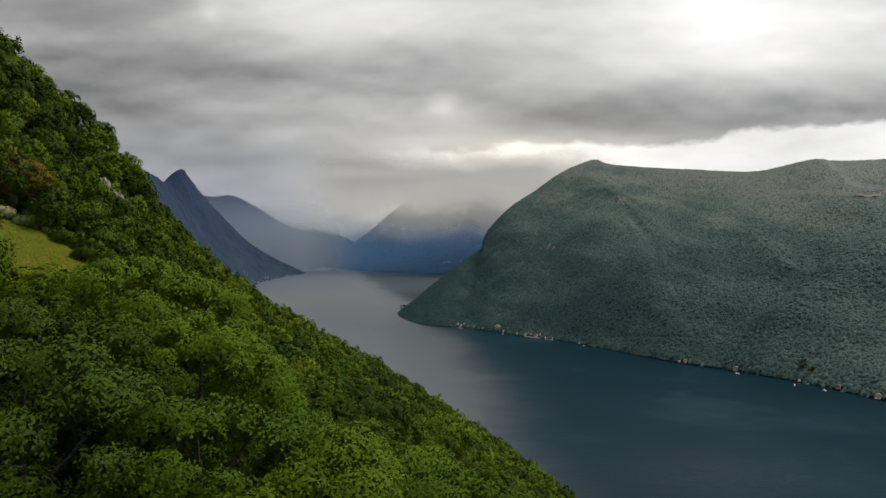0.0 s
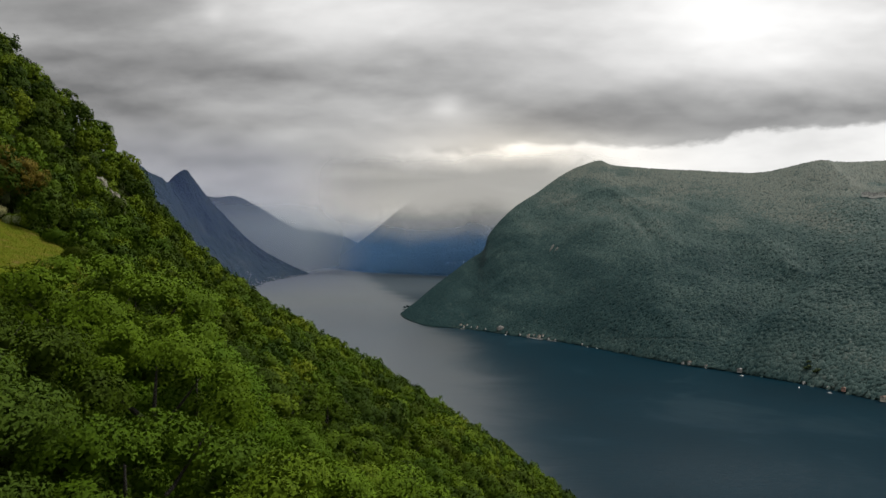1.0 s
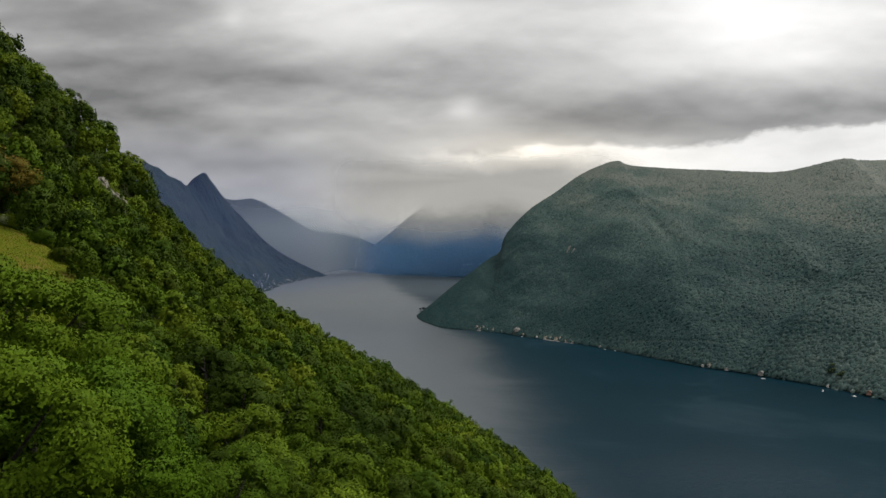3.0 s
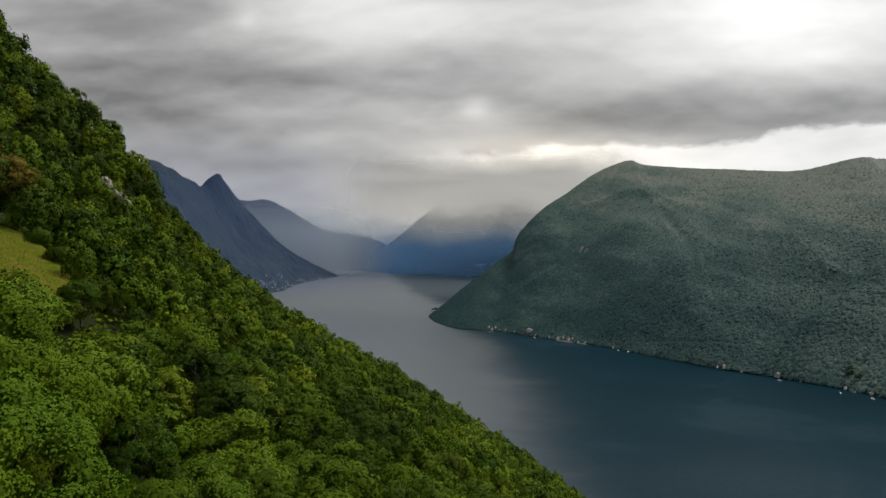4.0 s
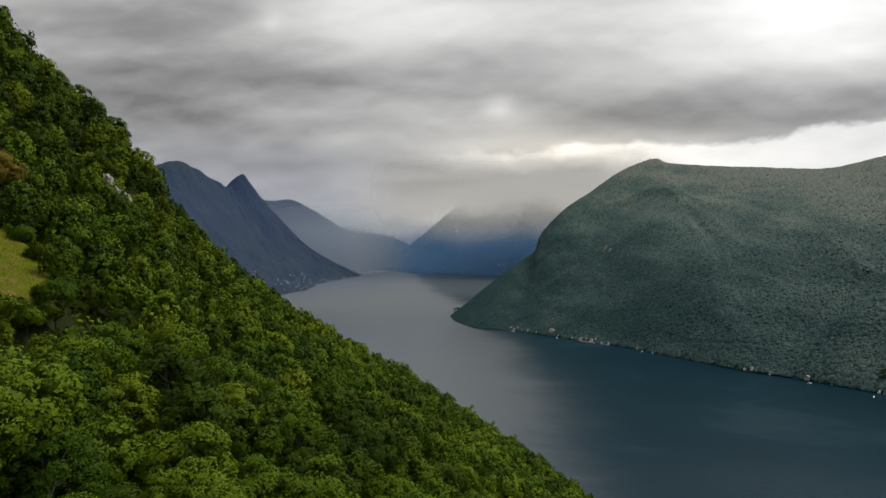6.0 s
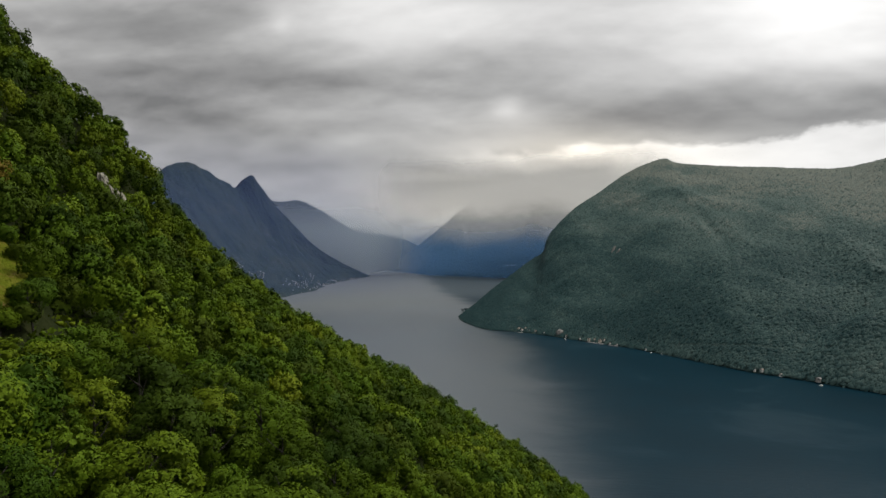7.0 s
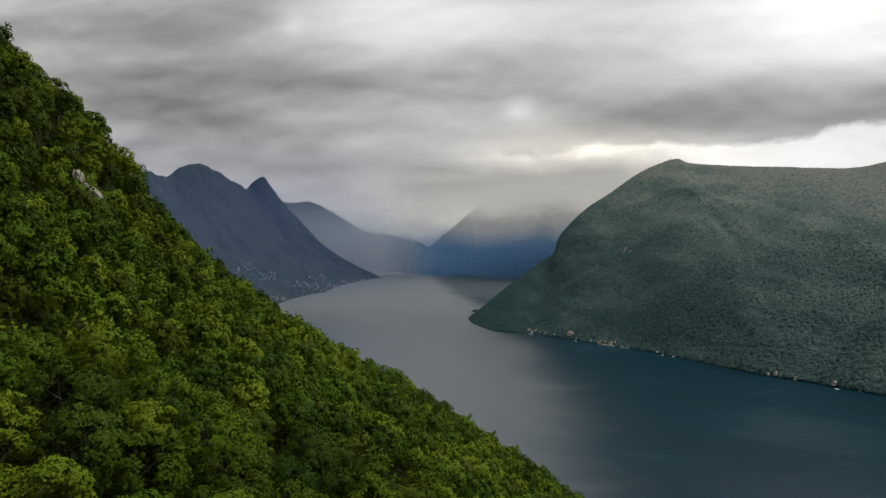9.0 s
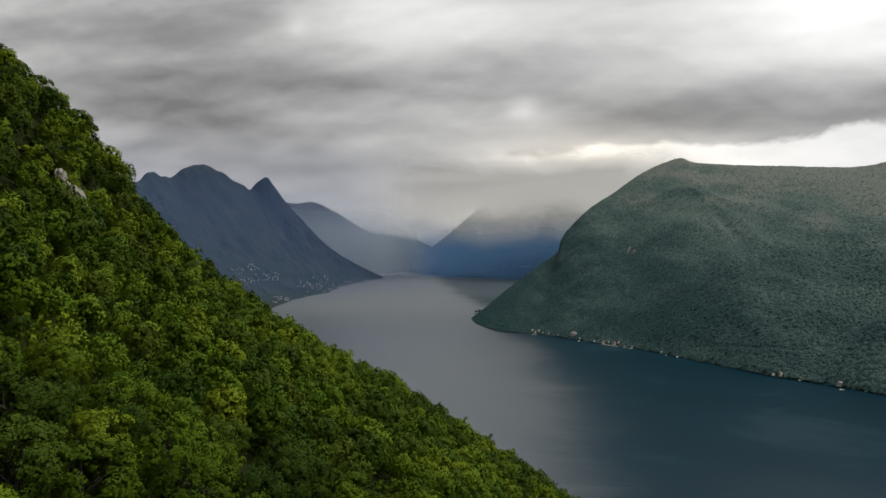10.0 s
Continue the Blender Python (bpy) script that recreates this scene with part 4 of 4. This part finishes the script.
# ---- rocks ----
def rock(name, place, wide, tall, deep, turn, lean, seed, mat, label, slant=0.0):
    """A cliff face: a slab broken into ledges and cracks."""
    nu, nv = 26, 26
    a, b = np.meshgrid(np.linspace(-1, 1, nu), np.linspace(-1, 1, nv))
    body = np.sqrt(np.clip(1 - np.maximum(np.abs(a), np.abs(b)) ** 3, 0, 1))
    crag = fbm(a * 2.2 + seed, b * 1.3, seed, 5) - 0.5
    crack = np.abs(rough2(a * 3.5 + 0.4 * b, b * 0.8 + seed, seed + 3) - 0.5) * 2
    ragged = 0.72 + 0.5 * fbm(a * 2 + 9, b * 2, seed + 7, 3)
    Z = b * tall * 0.5 * ragged
    X = a * wide * 0.5 * ragged * (1.15 - 0.6 * np.abs(b) ** 1.5) - slant * Z
    Y = -deep * body * (0.55 + 0.9 * crag + 0.35 * np.minimum(crack * 2, 1)) + lean * b * tall * 0.5 + deep * 0.45
    v = np.stack([X, Y, Z], -1).reshape(-1, 3)
    ob = new(name, mesh_of(name, v, cells(nu, nv), mats=[mat]))
    ob.matrix_basis = pose(*place, 0, 0, turn)
    return tagged(ob, label, "rock")


WARM_ROCK = mottled("brown_rock", [(0.25, (0.06, 0.062, 0.060)), (0.5, (0.14, 0.138, 0.130)), (0.75, (0.24, 0.235, 0.22))], 0.08, 0.95, 0.9, 0.5)
rock("rock_face", (-94.0, 182.6, 216.6), 4.2, 7.5, 3.0, 28, 0.35, 3, ROCK, "pale grey rock face breaking out of the wood", 0.5)
rock("rock_face", (-99.5, 184.5, 222.0), 2.6, 4.5, 2.4, 22, 0.3, 9, ROCK, "small pale rock among dark trees", 0.3)


def on_opposite(u, v, lift=0.0):
    p = OPPOSITE.at(np.array([u]), np.array([v]))[0]
    return (float(p[0]), float(p[1]), float(p[2]) + lift)


rock("rock_face", on_opposite(0.503, 0.465, 1), 6, 30, 7, -50, 0.7, 12, WARM_ROCK, "bare greyish cliff in the mountain wood")
rock("rock_face", on_opposite(0.512, 0.455, 1), 5, 16, 6, -50, 0.7, 14, WARM_ROCK, "bare greyish cliff in the mountain wood")
rock("rock_face", on_opposite(0.404, 0.022, 2), 20, 13, 8, -55, 0.5, 16, WARM_ROCK, "grey rocky bluff at the lake shore")


# ---- houses ----
def house(name, wide, deep, high, rise, wall_mat, roof_mat, label, group, storeys=2, across=3, base=4.0):
    """Walls with gables, an overhanging two-sided roof, windows and a door towards the lake (-y)."""
    root = new(name)
    tagged(root, label, "house", group)
    w, d = wide / 2, deep / 2
    bm = bmesh.new()
    box(bm, -w, w, -d, d, -base, high)
    for y in (-d, d):
        s = 0.3 if y < 0 else -0.3
        a = [bm.verts.new(p) for p in ((-w, y, high), (w, y, high), (0, y, high + rise), (-w, y + s, high), (w, y + s, high), (0, y + s, high + rise))]
        for f in ((0, 1, 2), (5, 4, 3), (0, 2, 5, 3), (1, 4, 5, 2)):
            bm.faces.new([a[k] for k in f])
    part("wall", bm, wall_mat, root)
    bm = bmesh.new()
    o, t = 0.5, 0.28
    k = rise / w
    for sx in (-1, 1):
        q = [bm.verts.new((sx * x, y, z)) for x, z in ((w + o, high - o * k), (0, high + rise), (0, high + rise + t), (w + o, high - o * k + t)) for y in (-d - o, d + o)]
        for f in ((0, 1, 3, 2), (2, 3, 5, 4), (4, 5, 7, 6), (6, 7, 1, 0), (0, 2, 4, 6), (1, 7, 5, 3)):
            bm.faces.new([q[i] for i in f])
    part("roof", bm, roof_mat, root)
    bm = box(bmesh.new(), w * 0.35, w * 0.35 + 0.7, -0.35, 0.35, high, high + rise + 0.9)
    part("chimney", bm, wall_mat, root)
    for s in range(storeys):
        z = 0.9 + s * high / storeys
        for i in range(across):
            x = (i - (across - 1) / 2) * wide / across
            door = s == 0 and i == across // 2
            bm = box(bmesh.new(), x - 0.55, x + 0.55, -d - 0.06, -d + 0.1, 0.0 if door else z, 2.1 if door else z + 1.4)
            part("door" if door else "window", bm, WOOD if door else GLASS, root)
    return root


TURN = -59.0
SHORE = "houses along the opposite shore"
PROTO = [
    house("house", 5.5, 5, 3.8, 1.3, STUCCO, TILES, "white stuccoed house with a tiled roof by the water", SHORE, base=2.0),
    house("house", 7.5, 6, 4.8, 1.5, CREAM, TILES, "cream lakeside house with a tiled roof", SHORE, 2, 4, base=2.0),
    house("house", 5, 5, 3.0, 1.2, STUCCO, SLATE, "small white boathouse with a grey roof", SHORE, 1, 3, base=2.0),
    house("house", 10, 8, 6.5, 1.8, STONE_WALL, SLATE, "large pale stone house at the water's edge", SHORE, 3, 4, base=2.0),
    house("house", 8, 7, 6.0, 1.8, PINK, TILES, "salmon-pink lakeside villa with a tiled roof", SHORE, 3, 4, base=2.0),
]
# along the shore, up the bank, kind, turn
LAKESIDE = [
    (0.629, 0.004, 2, 6), (0.636, 0.006, 0, -8), (0.686, 0.004, 3, 4), (0.745, 0.003, 2, -10), (0.766, 0.004, 2, 12), (0.781, 0.006, 4, 0),
    (0.810, 0.005, 1, 8), (0.416, 0.010, 0, 5), (0.437, 0.008, 2, -6), (0.449, 0.008, 1, 10), (0.456, 0.014, 0, -4), (0.462, 0.008, 1, 0),
    (0.467, 0.016, 0, 14), (0.473, 0.006, 0, -12), (0.481, 0.006, 2, 6), (0.312, 0.030, 1, 20), (0.320, 0.018, 0, 8), (0.328, 0.034, 0, -10),
    (0.340, 0.022, 2, 0), (0.356, 0.020, 0, 12), (0.376, 0.016, 2, -5), (0.514, 0.004, 2, 3), (0.653, 0.004, 0, 9),
]
BUILT = []
for i, (u, v, k, turn) in enumerate(LAKESIDE):
    x, y, z = on_opposite(u, v)
    BUILT.append((x, y, 7.0))
    big = 0.62 + 0.4 * ((i * 0.618) % 1.0)
    m = pose(x, y, max(z, 1.2), 0, 0, TURN + turn) @ Matrix.Diagonal((big, big, big, 1.0))
    first = k not in [q[2] for q in LAKESIDE[:i]]
    if first:
        PROTO[k].matrix_basis = m
    else:
        copy_thing(PROTO[k], m)


def quay(u0, u1):
    """A low stone embankment along the water."""
    u = np.linspace(u0, u1, 60)
    a, b = OPPOSITE.at(u, 0 * u + 0.0004), OPPOSITE.at(u, 0 * u + 0.004)
    low, high = -1.0 + 0 * u, 0.7 + 0.5 * fbm(u * 900, u * 0, 71, 3)
    rows = [np.column_stack([p[:, :2], z]) for p, z in ((a, low), (a, high), (b, high + 0.2), (b, low))]
    tagged(new("quay", mesh_of("quay", np.concatenate(rows), cells(60, 4), mats=[STONE_WALL])), "low pale stone embankment at the water's edge", "quay", kind="structure")


quay(0.446, 0.466)
quay(0.471, 0.482)
quay(0.313, 0.324)
HOTEL = house("mountain_house", 16, 9, 6, 1.8, STUCCO, SLATE, "long pale building high on the mountain", "buildings high on the mountain", 3, 7, 8.0)
for i, (u, v, t) in enumerate([(0.891, 0.694, -40), (0.900, 0.688, -36), (0.911, 0.697, -40)]):
    x, y, z = on_opposite(u, v)
    BUILT.append((x, y, 12.0))
    if i == 0:
        HOTEL.matrix_basis = pose(x, y, z + 3, 0, 0, t)
    else:
        copy_thing(HOTEL, pose(x, y, z + 3, 0, 0, t))

TOWN = [
    house("town_house", 6.5, 6, 4.5, 1.4, GREY_PLASTER, SLATE, "pale grey house of the lakeside town", "houses of the lakeside town", 2, 3, 6.0),
    house("town_house", 9.5, 7, 6.5, 1.5, BUFF_PLASTER, SLATE, "buff apartment house of the lakeside town", "houses of the lakeside town", 3, 4, 6.0),
]
# stretch along the shore, stretch up the slope, number of houses
QUARTERS = [(0.27, 0.37, 0.31, 0.37, 20), (0.24, 0.40, 0.235, 0.285, 30), (0.40, 0.43, 0.235, 0.28, 8), (0.28, 0.37, 0.02, 0.09, 22), (0.48, 0.66, 0.08, 0.25, 50),
            (0.56, 0.72, 0.006, 0.10, 34), (0.72, 0.96, 0.004, 0.09, 36), (0.42, 0.56, 0.02, 0.20, 12)]


def build_town():
    rng = np.random.default_rng(23)
    seen = set()
    for u0, u1, v0, v1, n in QUARTERS:
        for _ in range(n):
            u, v = u0 + (u1 - u0) * rng.random(), v0 + (v1 - v0) * rng.random()
            x, y, z = TOWN_PEAK.at(np.array([u]), np.array([v]))[0]
            k = int(rng.random() < 0.35)
            big = 0.55 + 0.4 * rng.random()
            m = pose(x, y, z + 0.6, 0, 0, 60 + 40 * rng.normal()) @ Matrix.Diagonal((big, big, big, 1.0))
            if k in seen:
                copy_thing(TOWN[k], m)
            else:
                TOWN[k].matrix_basis = m
                seen.add(k)
    for u, v in ((0.672, 0.150), (0.690, 0.152), (0.705, 0.150), (0.742, 0.158), (0.760, 0.160), (0.772, 0.158)):
        x, y, z = MISTY.at(np.array([u]), np.array([v]))[0]
        copy_thing(TOWN[int(u * 1000) % 2], pose(x, y, z + 1.0, 0, 0, -20))


build_town()


# ---- boats ----
def boat():
    root = new("motor_boat")
    tagged(root, "small white motor boat moored on the lake", "boat", "moored boats")
    bm = bmesh.new()
    rows = []
    for y, w, k in ((-3.0, 0.95, -0.25), (-1.0, 1.15, -0.35), (1.2, 0.95, -0.35), (2.6, 0.45, -0.2), (3.3, 0.05, 0.1)):
        rows.append([bm.verts.new(p) for p in ((-w, y, 0.75), (-w * 0.8, y, 0.1), (0, y, k), (w * 0.8, y, 0.1), (w, y, 0.75))])
    for a, b in zip(rows, rows[1:]):
        for i in range(4):
            bm.faces.new((a[i], a[i + 1], b[i + 1], b[i]))
        bm.faces.new((a[0], b[0], b[4], a[4]))
    bm.faces.new(rows[0])
    part("hull", bm, HULL, root)
    part("cabin", box(bmesh.new(), -0.7, 0.7, -0.8, 0.9, 0.75, 1.7), HULL, root)
    part("windscreen", box(bmesh.new(), -0.62, 0.62, 0.88, 0.97, 1.0, 1.6), GLASS, root)
    return root


BOAT = boat()
BERTHS = [(146, 1540, 0.3, 30), (300, 1340, 0.3, -40), (316, 1322, 0.3, 10), (480, 1030, 0.3, 70), (522, 940, 0.3, -30), (545, 905, 0.3, 20)]
for i, (x, y, z, a) in enumerate(BERTHS):
    if i == 0:
        BOAT.matrix_basis = pose(x, y, z, 0, 0, a)
    else:
        copy_thing(BOAT, pose(x, y, z, 0, 0, a))


# ---- the spit behind the point ----
def make_spit():
    X, Y = np.meshgrid(np.linspace(-1, 1, 40), np.linspace(-1, 1, 24))
    Z = 6.0 * np.clip(1 - X ** 2 - Y ** 2, -0.4, 1) * (0.7 + 0.6 * fbm(X * 3 + 5, Y * 3 + 5, 2, 3))
    v = np.stack([-92 + X * 62, 2262 + Y * 26 + X * 14, Z], -1).reshape(-1, 3)
    tagged(new("shore_spit", mesh_of("shore_spit", v, cells(40, 24), mats=[HAZED_SLOPE], smooth=True)), "low wooded spit of land behind the point", "spit", kind="structure")
    for k, (x, y, s) in enumerate([(-146, 2248, 1.0), (-136, 2256, 1.35), (-126, 2250, 1.1), (-106, 2262, 1.5), (-94, 2258, 1.8), (-80, 2268, 1.6), (-66, 2262, 1.9), (-116, 2258, 0.8)]):
        FAR[k % 6].thing(Matrix.LocRotScale((x, y, 1.0), Euler((0, 0, k)), (s, s, s)), HAZED_LEAF, "tree", "dark tree on a low spit of the shore", "trees on the spit")


make_spit()
for k, (u, v) in enumerate([(0.752, 0.030), (0.756, 0.036), (0.760, 0.028), (0.764, 0.034), (0.757, 0.044)]):
    x, y, z = on_opposite(u, v, -1.0)
    BUILT.append((x, y, 6.0))
    FAR[k % 6].thing(Matrix.LocRotScale((x, y, z), Euler((0, 0, k)), (0.9, 0.9, 0.6)), LIME_LEAF, "tree", "lime-green tree standing out above the shore", "lime-green trees above the shore")
plant_opposite(BUILT)
